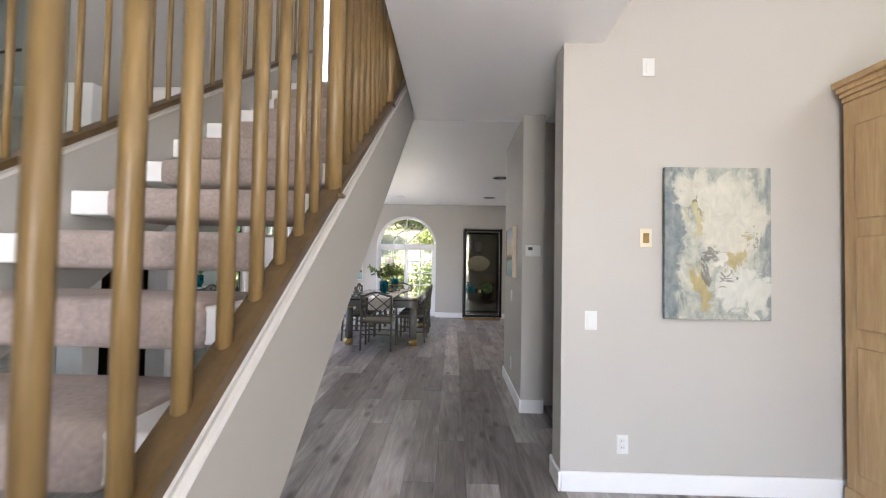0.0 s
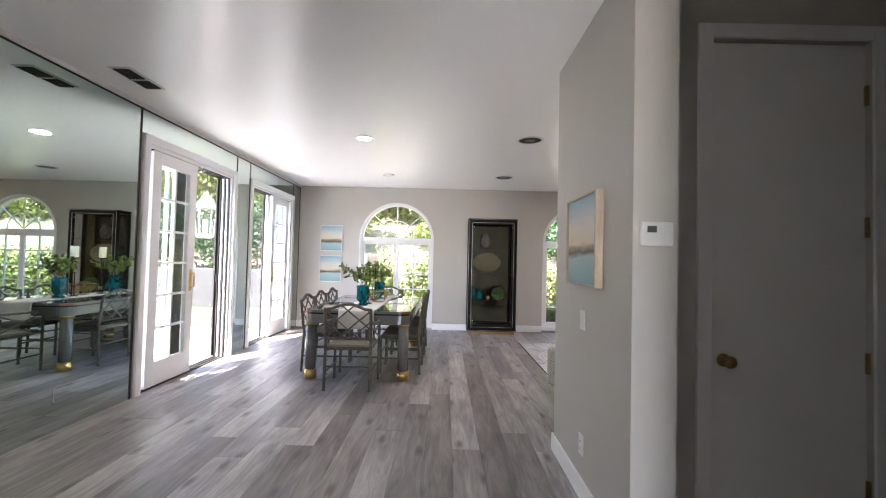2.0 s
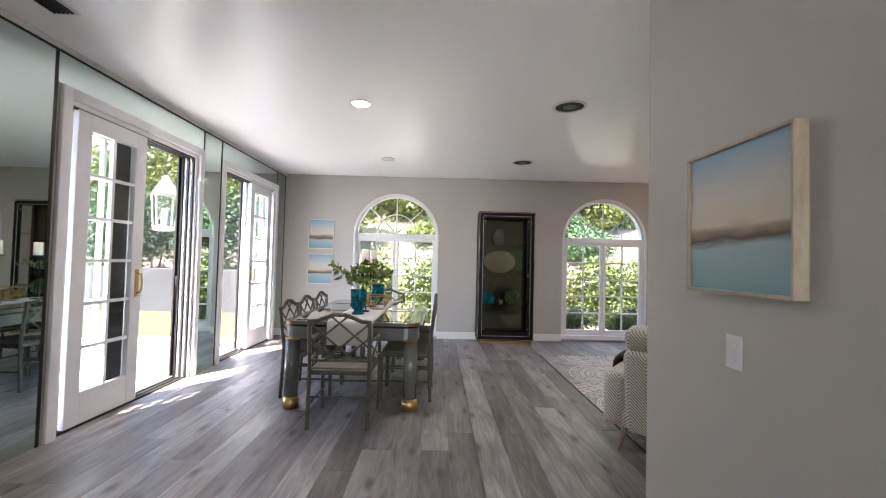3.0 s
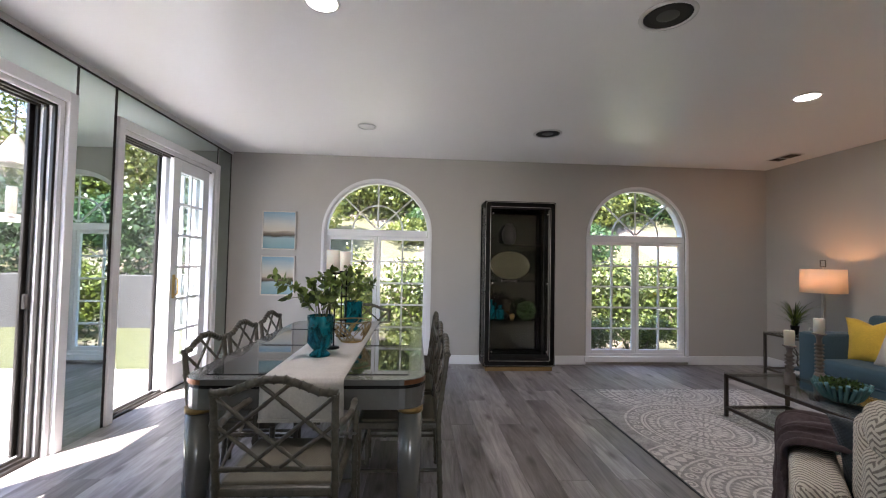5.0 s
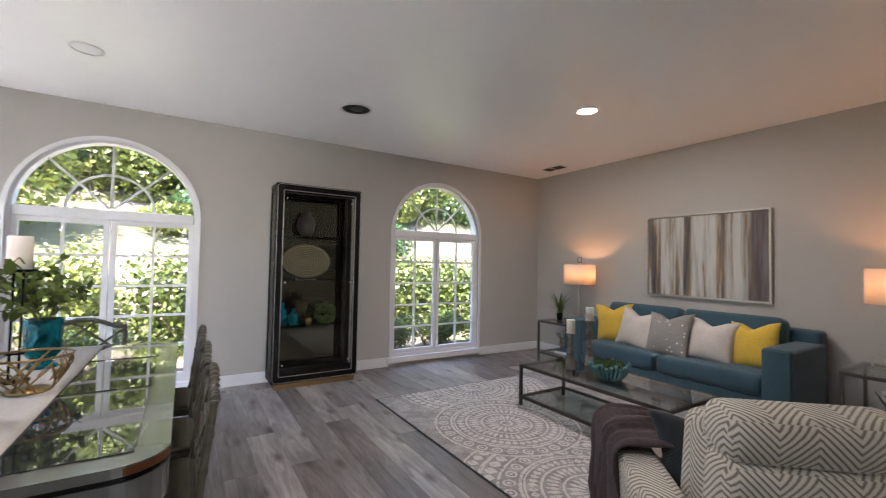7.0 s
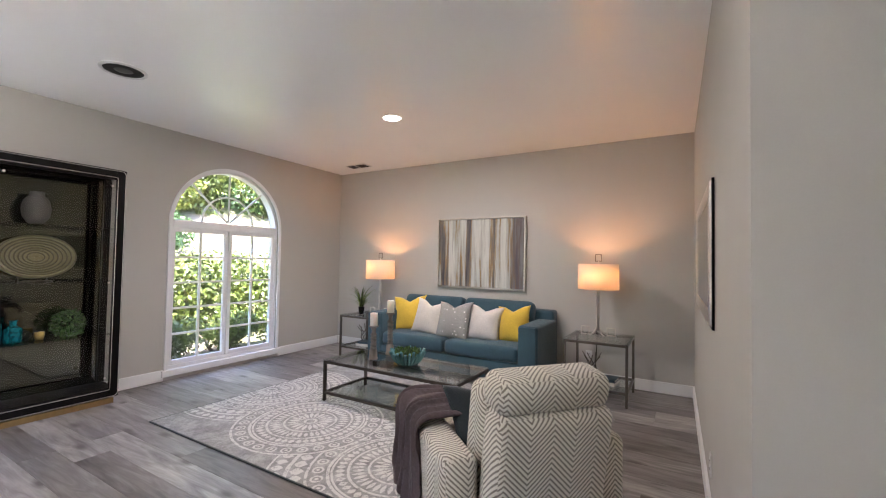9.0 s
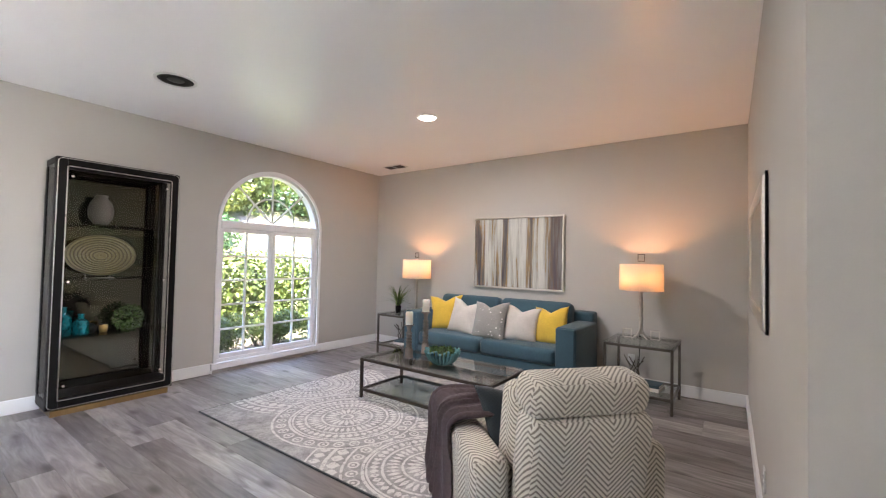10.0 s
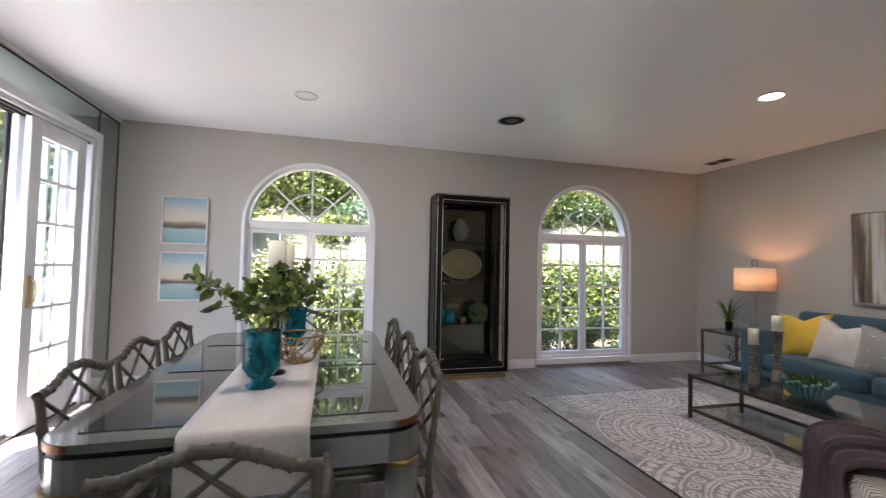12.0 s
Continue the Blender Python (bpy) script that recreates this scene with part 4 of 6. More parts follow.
def dining_table():
    t = thing("dining_table", pose(-0.525, 7.66, 0), "silver-grey lacquered dining table with smoked glass insets", "table")
    W, L = 0.593, 1.01
    bm = prism(B(), rounded(-W, -L, W, L, 0.13), "z", TZ - 0.028, TZ)
    part("tabletop", bm, TABLEGREY, t)
    # black strip puts the shade below the tabletop's rim into colour
    part("edge_band", prism(B(), rounded(-W + 0.008, -L + 0.008, W - 0.008, L - 0.008, 0.125), "z", TZ - 0.045, TZ - 0.028), BLACK, t, "black strip drawn as the shadow line under the top")
    part("apron", prism(B(), rounded(-W + 0.002, -L + 0.002, W - 0.002, L - 0.002, 0.13), "z", TZ - 0.145, TZ - 0.045), TABLEGREY, t)
    for x0, x1 in ((-0.50, -0.05), (0.05, 0.505)):
        for y0, y1 in ((-0.92, -0.24), (-0.18, 0.42), (0.48, 0.92)):
            part("glass_inset", box(B(), (x0, y0, TZ + 0.001), (x1, y1, TZ + 0.004), 0.001), plain_glass_top, t, "smoked glass inset")
    copper = plain("copper_brown_trim", (0.17, 0.07, 0.03), 0.3, 0.8, vary=0.2)
    for sx in (-1, 1):
        for sy in (-1, 1):
            arc = [radians(10 + 70 * k / 8) for k in range(9)]
            ring = [(sx * (W - 0.13 + q * math.cos(a)), sy * (L - 0.13 + q * math.sin(a))) for q, seq in ((0.1325, arc), (0.118, arc[::-1])) for a in seq]
            part("corner_cap", prism(B(), ring, "z", TZ - 0.026, TZ - 0.003), copper, t, "copper-brown corner cap")
    for x in (-W + 0.075, W - 0.075):
        for y in (-L + 0.075, L - 0.075):
            lg = part("leg", tube(B(), [(x, y, 0.10), (x, y, TZ - 0.17)], 0.06, 24), TABLEGREY, t)
            part("collar", tube(B(), [(x, y, TZ - 0.17), (x, y, TZ - 0.146)], 0.064, 24), GOLDLEAF, lg, "brass collar")
            part("foot", tube(B(), [(x, y, 0.0), (x, y, 0.10)], 0.068, 24), BRASS, lg, "brass-capped foot")
    return t


plain_glass_top = plain("smoked_glass_top", (0.025, 0.027, 0.028), 0.03, vary=0.05, relief=0.0, Coat_Weight=0.6)
dining_table()


def dining_chair(arms, m, label):
    """A faux-bamboo lattice-back chair facing local +y; the back is at local y = 0."""
    c = thing("dining_chair", m, label, "chair", "chairs round the dining table")
    w, d, r, sh = 0.23, 0.44, 0.0135, 0.45

    def bamboo(name, pts, rad=r):
        """A stick with swollen joints."""
        out, rads = [], []
        pts = [Vector(p) for p in pts]
        for a, b in zip(pts, pts[1:]):
            n = max(2, int((b - a).length / 0.1))
            for k in range(n):
                for u, f in ((0, 1.22), (0.12, 0.96), (0.5, 0.93), (0.88, 0.97)):
                    out.append(a.lerp(b, (k + u) / n))
                    rads.append(rad * f)
        out.append(pts[-1])
        rads.append(rad * 1.1)
        return part(name, tube(B(), out, rad, 7, rads), CHAIRWOOD, c)

    top = 0.822

    def back(x, z):
        return Vector((x, -0.05 * max(0, (z - sh)) / 0.42, z))
    for s in (-1, 1):
        bamboo("back_leg", [(s * w, -0.02, 0), (s * w, 0, sh), back(s * w, top)], 0.0165)
        bamboo("front_leg", [(s * (w + (0.015 if arms else 0)), d, 0), (s * (w + (0.015 if arms else 0)), d, sh + (0.21 if arms else -0.03))], 0.0165)
        bamboo("side_stretcher", [(s * w, -0.01, 0.18), (s * w, d, 0.18)], 0.010)
    bamboo("front_stretcher", [(-w, d, 0.24), (w, d, 0.24)], 0.010)
    bamboo("back_stretcher", [(-w, -0.01, 0.24), (w, -0.01, 0.24)], 0.010)
    crest = [(-w - 0.01, top), (-0.17, top + 0.006), (-0.10, top + 0.035), (-0.04, top + 0.055), (0.04, top + 0.055), (0.10, top + 0.035), (0.17, top + 0.006), (w + 0.01, top)]
    bamboo("crest_rail", [back(x, z) for x, z in crest], 0.0165)
    bamboo("lower_rail", [back(-w, sh + 0.07), back(w, sh + 0.07)], 0.011)
    for a, b in (((-w, top - 0.01), (0.11, sh + 0.075)), ((w, top - 0.01), (-0.11, sh + 0.075)), ((-0.06, top + 0.04), (w, sh + 0.17)), ((0.06, top + 0.04), (-w, sh + 0.17)), ((-w, sh + 0.25), (-0.02, sh + 0.075)), ((w, sh + 0.25), (0.02, sh + 0.075))):
        bamboo("lattice", [back(*a), back(*b)], 0.0085)
    if arms:
        for s in (-1, 1):
            bamboo("armrest", [back(s * w, sh + 0.225), (s * (w + 0.03), 0.18, sh + 0.22), (s * (w + 0.015), d + 0.02, sh + 0.21)], 0.0145)
            bamboo("arm_lattice", [(s * w, 0.0, sh + 0.03), (s * (w + 0.015), d - 0.02, sh + 0.19)], 0.008)
            bamboo("arm_lattice", [(s * w, 0.0, sh + 0.2), (s * (w + 0.015), d - 0.02, sh + 0.03)], 0.008)
    part("seat_frame", box(B(), (-w - 0.01, -0.005, sh - 0.045), (w + 0.01, d + 0.015, sh - 0.005), 0.012), CHAIRWOOD, c)
    part("seat", box(B(), (-w + 0.012, 0.02, sh - 0.012), (w - 0.012, d - 0.008, sh + 0.008), 0.008), CANE, c, "woven cane seat")
    return c


a_chair = dining_chair(True, pose(-0.525, 6.285, 0), "olive-grey bamboo armchair with lattice back at the table's end")
copy_thing(a_chair, pose(-0.50, 9.03, 0, 0, 0, 180))
s_chair = dining_chair(False, pose(-1.205, 7.19, 0, 0, 0, -90), "olive-grey bamboo side chair with lattice back and cane seat")
for y in (7.73, 8.31):
    copy_thing(s_chair, pose(-1.205, y, 0, 0, 0, -90))
for y in (7.17, 7.72, 8.34):
    copy_thing(s_chair, pose(0.15, y, 0, 0, 0, 90))

# runner draped over the near end
bm = B()
rows = [(8.60, TZ + 0.007), (7.6, TZ + 0.0075), (6.66, TZ + 0.007), (6.643, TZ + 0.002), (6.635, TZ - 0.02), (6.631, TZ - 0.10), (6.628, TZ - 0.19)]
nx = 10
g = [[bm.verts.new((-0.725 + 0.395 * i / nx + (0.004 * math.sin(9 * i) if j > 4 else 0), y - (0.006 * math.sin(1.7 * i) if j > 4 else 0), z)) for i in range(nx + 1)] for j, (y, z) in enumerate(rows)]
for a, b in zip(g, g[1:]):
    for i in range(nx):
        bm.faces.new((a[i], a[i + 1], b[i + 1], b[i])).smooth = True
ext = bmesh.ops.extrude_face_region(bm, geom=bm.faces[:])
bmesh.ops.translate(bm, verts=[v for v in ext["geom"] if isinstance(v, bmesh.types.BMVert)], vec=(0, 0, 0.0025))
run = thing("table_runner", pose(0, 0, 0), "ivory woven runner hanging over the table's end", "table runner")
part("cloth", bm, RUNNER, run)
part("hem", box(B(), (-0.727, 6.625, TZ - 0.195), (-0.328, 6.6315, TZ - 0.18), 0.001), RUNNER, run)


def teal_glass():
    m = Mat("teal_glass", (0.02, 0.30, 0.36), 0.08, Transmission_Weight=0.55, IOR=1.3)
    n = m.noise(m.coords("Object", (5, 5, 3)), 3, 4, 0.6, 1.5)
    m.set("Base Color", m.ramp(n, (0.3, (0.003, 0.10, 0.135)), (0.6, (0.008, 0.27, 0.33)), (0.8, (0.08, 0.48, 0.52))))
    return m.bump(n, 0.2, 0.01).m


TEAL = teal_glass()


def bouquet_vase(x, y, label, seed):
    rng = random.Random(seed)
    v = thing("vase", pose(x, y, TZ + 0.011, 0, 0, seed * 40), label, "vase")
    prof = [(0.06, 0), (0.063, 0.008), (0.05, 0.02), (0.035, 0.034), (0.052, 0.05), (0.073, 0.08), (0.07, 0.13), (0.072, 0.19), (0.078, 0.24), (0.072, 0.24), (0.065, 0.15), (0.058, 0.09), (0.0, 0.06)]
    bm = lathe(B(), prof, 32)
    for vert in bm.verts:
        a = math.atan2(vert.co.y, vert.co.x)
        k = 1 + 0.045 * math.cos(10 * a) * (1 if 0.05 < vert.co.z < 0.22 else 0.2)
        vert.co.x *= k
        vert.co.y *= k
    part("body", bm, TEAL, v, "fluted teal glass", True)
    tips = []
    brown = plain("stem_brown", (0.08, 0.085, 0.03), 0.7)
    for k in range(18):
        a, reach = rng.uniform(0, 6.28), rng.uniform(0.06, 0.31)
        top = Vector((reach * math.cos(a), reach * math.sin(a), 0.26 + rng.uniform(0.10, 0.34) - 0.35 * reach * rng.random()))
        mid = Vector((0.04 * math.cos(a), 0.04 * math.sin(a), 0.26))
        pts = [Vector((rng.uniform(-0.02, 0.02), rng.uniform(-0.02, 0.02), 0.08)), mid, mid.lerp(top, 0.5) + Vector((0, 0, 0.05)), top]
        part("stem", tube(B(), pts, 0.002, 5), brown, v)
        tips.append(pts)
    lv = B()
    for pts in tips:
        def place(r, pts=pts):
            u = r.uniform(0.15, 1.0)
            p = pts[1].lerp(pts[2], u * 2) if u < 0.5 else pts[2].lerp(pts[3], u * 2 - 1)
            return p, (r.uniform(-1, 1), r.uniform(-1, 1), r.uniform(-0.3, 0.8))
        leaves(lv, rng, 19, place, 0.052, 0.9)
    part("foliage", lv, SPRAY, v, "loose sprays of green leaves")


bouquet_vase(-0.557, 7.125, "teal glass vase with leafy green branches on the runner", 1)
bouquet_vase(-0.50, 8.05, "second teal glass vase with leafy branches", 4)


def pillar_candlestick(x, y, h):
    c = thing("candlestick", pose(x, y, TZ + 0.011), "tall black iron candlestick with ivory pillar candle", "candlestick", "candlesticks on the dining table")
    bm = lathe(B(), [(0.055, 0), (0.055, 0.008), (0.012, 0.014), (0.0, 0.014)], 20)
    part("base", bm, BLACK, c)
    bm = B()
    for s in (-1, 1):
        tube(bm, [(s * 0.016, 0, 0.01), (s * 0.016, 0, h - 0.01)], 0.005, 8)
    for z in (0.12, 0.3):
        tube(bm, [(-0.03, 0, z), (0.03, 0, z)], 0.005, 6)
    part("stem", bm, BLACK, c)
    part("dish", lathe(B(), [(0.02, h - 0.012), (0.062, h - 0.004), (0.064, h + 0.004), (0.055, h), (0.0, h)], 24), BLACK, c, "", True)
    cd = part("candle", lathe(B(), [(0.041, h), (0.043, h + 0.004), (0.043, h + 0.145), (0.039, h + 0.15), (0.015, h + 0.143), (0.0, h + 0.143)], 24), WAX, c, "ivory pillar candle", True)
    part("wick", tube(B(), [(0, 0, h + 0.142), (0.003, 0, h + 0.158)], 0.0016, 5), BLACK, cd)


pillar_candlestick(-0.535, 7.34, 0.49)
pillar_candlestick(-0.535, 7.78, 0.49)

# wire-weave basket bowl
bk = thing("woven_bowl", pose(-0.44, 7.58, TZ + 0.011), "copper wire-weave bowl on the runner", "bowl")
bm, rng = B(), random.Random(7)
for k in range(46):
    a, z, s = rng.uniform(0, 6.28), rng.uniform(0.0, 0.06), rng.choice((-1, 1))
    pts = []
    for j in range(6):
        u = j / 5
        zz, ang = z + 0.085 * u, a + s * 0.55 * u
        rr = 0.075 + 0.06 * min(1, zz / 0.1)
        pts.append((rr * math.cos(ang), rr * math.sin(ang), zz + 0.002))
    tube(bm, pts, 0.0035, 5)
tube(bm, [(0.137 * math.cos(0.2618 * k), 0.137 * math.sin(0.2618 * k), 0.145) for k in range(25)], 0.005, 6)
part("weave", bm, GOLDLEAF, bk)
part("base", lathe(B(), [(0.075, 0), (0.078, 0.006), (0.0, 0.006)], 20), GOLDLEAF, bk)

# ---- display cabinet ----


def sheet(bm, axis):
    """Thin glass: the pane's inner face is left off, so that it counts as one surface."""
    far = max(bm.faces, key=lambda f: f.calc_center_median()[axis])
    bmesh.ops.delete(bm, geom=[far], context="FACES_ONLY")
    return bm


def display_cabinet():
    c = thing("display_cabinet", pose(0.868, 9.745, 0), "tall black lacquered curio cabinet with glass door and gold lines", "cabinet")
    W, D, Ht, fw = 0.912, 0.34, 2.145, 0.075
    part("plinth", box(B(), (0.03, 0.0, 0.0), (W - 0.03, D, 0.05), 0.004), plain("gilded_plinth", (0.22, 0.135, 0.05), 0.45, 0.5, vary=0.2), c, "antique gold plinth")
    part("base", box(B(), (0, 0.02, 0.05), (W, D, 0.14), 0.01), BLACK, c)
    part("top", box(B(), (0, 0.02, Ht - 0.06), (W, D, Ht), 0.012), BLACK, c)
    for x in (0, W - 0.055):
        part("corner_post", box(B(), (x, 0.02, 0.14), (x + 0.055, 0.075, Ht - 0.06), 0.008), BLACK, c)
        part("corner_post", box(B(), (x, D - 0.055, 0.14), (x + 0.055, D, Ht - 0.06), 0.008), BLACK, c)
        xs = x + 0.006 if x == 0 else x + 0.045
        part("side_glass", sheet(box(B(), (xs, 0.075, 0.14), (xs + 0.005, D - 0.055, Ht - 0.06)), 0), SMOKE, c).visible_shadow = False
    part("back", box(B(), (0.055, D - 0.02, 0.14), (W - 0.055, D - 0.004, Ht - 0.06)), Mat("smoked_mirror_back", (0.14, 0.143, 0.118), 0.04, 1.0).m, c, "smoked mirror back")
    d = part("door", B(), BLACK, c)
    bm = B()
    box(bm, (0.0, -0.012, 0.06), (fw, 0.018, Ht - 0.01), 0.008)
    box(bm, (W - fw, -0.012, 0.06), (W, 0.018, Ht - 0.01), 0.008)
    box(bm, (fw, -0.012, 0.06), (W - fw, 0.018, 0.06 + 0.09), 0.006)
    box(bm, (fw, -0.012, Ht - 0.10), (W - fw, 0.018, Ht - 0.01), 0.006)
    d.data = finish(bm, "door", BLACK)
    part("door_glass", sheet(box(B(), (fw, 0.002, 0.15), (W - fw, 0.007, Ht - 0.10)), 1), SMOKE, d).visible_shadow = False
    for o, t in ((0.008, 0.0026), (fw - 0.006, 0.003)):
        bm, q = B(), 0.014 + 0.02 * (o < 0.02)
        loop = [Vector((p[0], -0.0125, p[1])) for p in rounded(o, 0.06 + o, W - o, Ht - 0.01 - o, q)]
        tube(bm, loop + loop[:1], t, 6, None, False)
        part("gold_line", bm, SILVER, d, "thin pale gold inlay line")
    for x in (fw + 0.03, W - fw - 0.03):
        for z in (0.24, 1.1, Ht - 0.16):
            part("glass_stud", tube(B(), [(x, -0.006, z), (x, 0.003, z)], 0.009, 12), SILVER, d)
    for z in (0.62, 1.11, 1.59):
        part("shelf", box(B(), (0.056, 0.03, z), (W - 0.056, D - 0.022, z + 0.008)), SHELFGLASS, c, "clear glass shelf")


display_cabinet()
CLAY = plain("mottled_grey_clay", (0.06, 0.053, 0.047), 0.55, vary=0.35, grain=9)
OCHRE = plain("olive_ochre_ceramic", (0.24, 0.21, 0.11), 0.3, vary=0.25, grain=20)
solid("clay_urn", lathe(B(), [(0.045, 0), (0.085, 0.06), (0.095, 0.13), (0.08, 0.2), (0.045, 0.245), (0.05, 0.27), (0.04, 0.27), (0.03, 0.24), (0.0, 0.2)], 24, (1.215, 9.92, 1.6)), CLAY, "mottled grey clay urn on a glass shelf", "vase", smooth=True)
pl = thing("ceramic_platter", pose(1.24, 9.96, 1.12), "oval spiral-carved ochre platter on a stand", "platter")
prof = [(0.0, 0.0)]
for k in range(1, 13):
    r = k / 12
    prof.append((r, 0.05 * r * r + (0.02 if k % 2 else 0.0)))
bm = lathe(B(), prof + [(1.0, 0.035), (0.0, -0.02)], 40, (0, 0, 0), 0.262, 0.185)
bm.transform(pose(0, 0.03, 0.20, 80))
part("dish", bm, OCHRE, pl, "", True)
for k in range(2, 10):
    q = k / 9
    bm = tube(B(), [(0.25 * q * math.cos(0.2094 * j), 0.176 * q * math.sin(0.2094 * j), 0.05 * q * q + 0.022) for j in range(31)], 0.0055, 6, None, False)
    bm.transform(pose(0, 0.03, 0.20, 80))
    part("ridge", bm, plain("dark_ochre_glaze", (0.12, 0.10, 0.05), 0.35), pl, "dark ochre carved ridge", True)
bm = tube(B(), [(-0.09, -0.06, 0.0), (-0.09, 0.06, 0.0), (-0.09, 0.09, 0.1)], 0.006, 6)
tube(bm, [(0.09, -0.06, 0.0), (0.09, 0.06, 0.0), (0.09, 0.09, 0.1)], 0.006, 6)
tube(bm, [(-0.09, -0.05, 0.004), (0.09, -0.05, 0.004)], 0.006, 6)
part("stand", bm, STEEL, pl)
for x, h in ((0.985, 0.24), (1.105, 0.17)):
    solid("glass_bottle", lathe(B(), [(0.05, 0), (0.056, 0.01), (0.056, h * 0.66), (0.022, h * 0.82), (0.022, h), (0.03, h + 0.01), (0.0, h + 0.01)], 20, (x, 9.9, 0.629)), TEAL, "teal glass bottle on the lowest shelf", "bottle", smooth=True)
solid("dark_sphere", lathe(B(), [(0.045 * math.sin(math.pi * k / 10), 0.045 - 0.045 * math.cos(math.pi * k / 10)) for k in range(11)], 18, (1.18, 9.93, 0.628)), BLACK, "small black decorative sphere on a shelf", "ornament", smooth=True)
solid("votive_cup", lathe(B(), [(0.025, 0), (0.033, 0.03), (0.033, 0.065), (0.028, 0.065), (0.0, 0.03)], 18, (1.27, 9.92, 0.629)), BRASS, "small brass votive cup on a shelf", "candle holder", smooth=True)


def ball_place(r):
    def place(rng):
        d = Vector((rng.gauss(0, 1), rng.gauss(0, 1), rng.gauss(0, 1))).normalized()
        return d * r * rng.uniform(0.82, 1.0), d
    return place


bxb = thing("boxwood_ball", pose(1.45, 9.90, 0.745), "dark green boxwood ball on the cabinet shelf", "artificial plant")
part("foliage", leaves(B(), random.Random(3), 900, ball_place(0.115), 0.028), MOSS, bxb)

# ---- living corner ----


def herring():
    m = Mat("cream_taupe_zigzag_weave", (0.5, 0.47, 0.4), 0.9, Sheen_Weight=0.2)
    u, v, _ = m.xyz(m.coords("UV"))
    w = m.math("PINGPONG", m.math("ADD", u, 0.03), 0.105)
    wob = m.math("MULTIPLY", m.noise(m.coords("Object"), 26, 3), 0.006)
    s = m.math("FRACT", m.math("MULTIPLY", m.math("ADD", m.math("ADD", v, m.math("MULTIPLY", w, 1.0)), wob), 43.0))
    stripe = m.ramp(s, (0.30, (0, 0, 0)), (0.40, (1, 1, 1)), (0.90, (1, 1, 1)), (1.0, (0, 0, 0)))
    fine = m.noise(m.coords("Object"), 220, 3)
    base = m.mix(stripe, (0.20, 0.172, 0.132), (0.72, 0.665, 0.55))
    m.set("Base Color", m.mix(0.14, base, m.ramp(fine, (0.3, (0.1, 0.09, 0.08)), (0.7, (0.7, 0.65, 0.56)))))
    return m.bump(m.math("ADD", m.math("MULTIPLY", stripe, 0.5), fine), 0.5, 0.004).m


ZIG = herring()


def pillow(size, thick, m=None, seed=0, n=22):
    """A filled square pillow: pinched ears, a chop in the top edge, soft creases."""
    m, bm, grid = m or Matrix(), B(), {}
    for s in (1, -1):
        for i in range(n + 1):
            for j in range(n + 1):
                u, v = 2 * i / n - 1, 2 * j / n - 1
                edge = i in (0, n) or j in (0, n)
                full = ((1 - u * u) * (1 - v * v)) ** 0.5
                wave = noise.noise(Vector((u * 2.1 + seed, v * 2.1, s * 0.7)))
                z = s * thick / 2 * (full + 0.16 * wave * (1 - full) * (not edge))
                x = u * size / 2 * (1 - 0.13 * (1 - v * v))
                y = v * size / 2 * (1 - 0.11 * (1 - u * u))
                y -= 0.13 * size * max(0.0, v) ** 3 * max(0.0, 1 - 1.7 * abs(u)) ** 1.3
                key = (i, j, 0 if edge else s)
                if key not in grid:
                    grid[key] = bm.verts.new(m @ Vector((x, y, 0 if edge else z)))
    for s in (1, -1):
        for i in range(n):
            for j in range(n):
                f = [grid[(a, b, 0 if a in (0, n) or b in (0, n) else s)] for a, b in ((i, j), (i + 1, j), (i + 1, j + 1), (i, j + 1))]
                bm.faces.new(f if s > 0 else f[::-1]).smooth = True
    return bm


def armchair():
    c = thing("armchair", pose(1.995, 6.02, 0, 0, 0, -41.3), "cream and taupe zigzag-weave lounge chair with rolled headrest", "armchair")

    def soft(lo, hi, b, tilt=None):
        bm = box(B(), lo, hi, b, 5)
        if tilt:
            bm.transform(tilt)
        return bm
    lean = Matrix.Translation((0, -0.34, 0.3)) @ pose(0, 0, 0, 9) @ Matrix.Translation((0, 0.34, -0.3))
    part("seat_base", soft((-0.33, -0.34, 0.17), (0.33, 0.40, 0.30), 0.03), ZIG, c, smooth=True)
    part("seat_cushion", soft((-0.315, -0.24, 0.30), (0.315, 0.44, 0.45), 0.06), ZIG, c, smooth=True)
    part("backrest", soft((-0.282, -0.42, 0.17), (0.278, -0.25, 0.75), 0.05, lean), ZIG, c, smooth=True)
    bm = soft((-0.277, -0.40, 0.735), (0.265, -0.20, 0.893), 0.058, lean)
    part("headrest", bm, ZIG, c, "plump rolled headrest cushion", True)
    part("back_cushion", soft((-0.283, -0.26, 0.42), (0.27, -0.08, 0.80), 0.06, lean), ZIG, c, smooth=True)
    for s in (-1, 1):
        lo, hi = sorted((s * 0.292, s * 0.462))
        bm = soft((lo, -0.34, 0.17), (hi, 0.44, 0.565), 0.05)
        for v in bm.verts:
            if v.co.z > 0.3:
                v.co.z += 0.05 * max(0, (v.co.y + 0.1)) - 0.02
        part("arm", bm, ZIG, c, smooth=True)
    for x in (-0.32, 0.32):
        for y in (-0.28, 0.36):
            part("leg", tube(B(), [(x * 1.1, y * 1.1, 0.0), (x * 0.97, y * 0.97, 0.185)], 0.02, 12, [0.014, 0.026]), PALEWOOD, c, "tapered pale wood leg")
    return c


armchair()
MC = pose(1.995, 6.02, 0, 0, 0, -41.3)
bm = pillow(0.38, 0.17, pose(-0.13, 0.0, 0.56, 58, 0, 8), 2)
pil = solid("throw_pillow", bm, SLATE, "dark slate pillow leaning in the armchair", "pillow", smooth=True)
pil.matrix_basis = MC

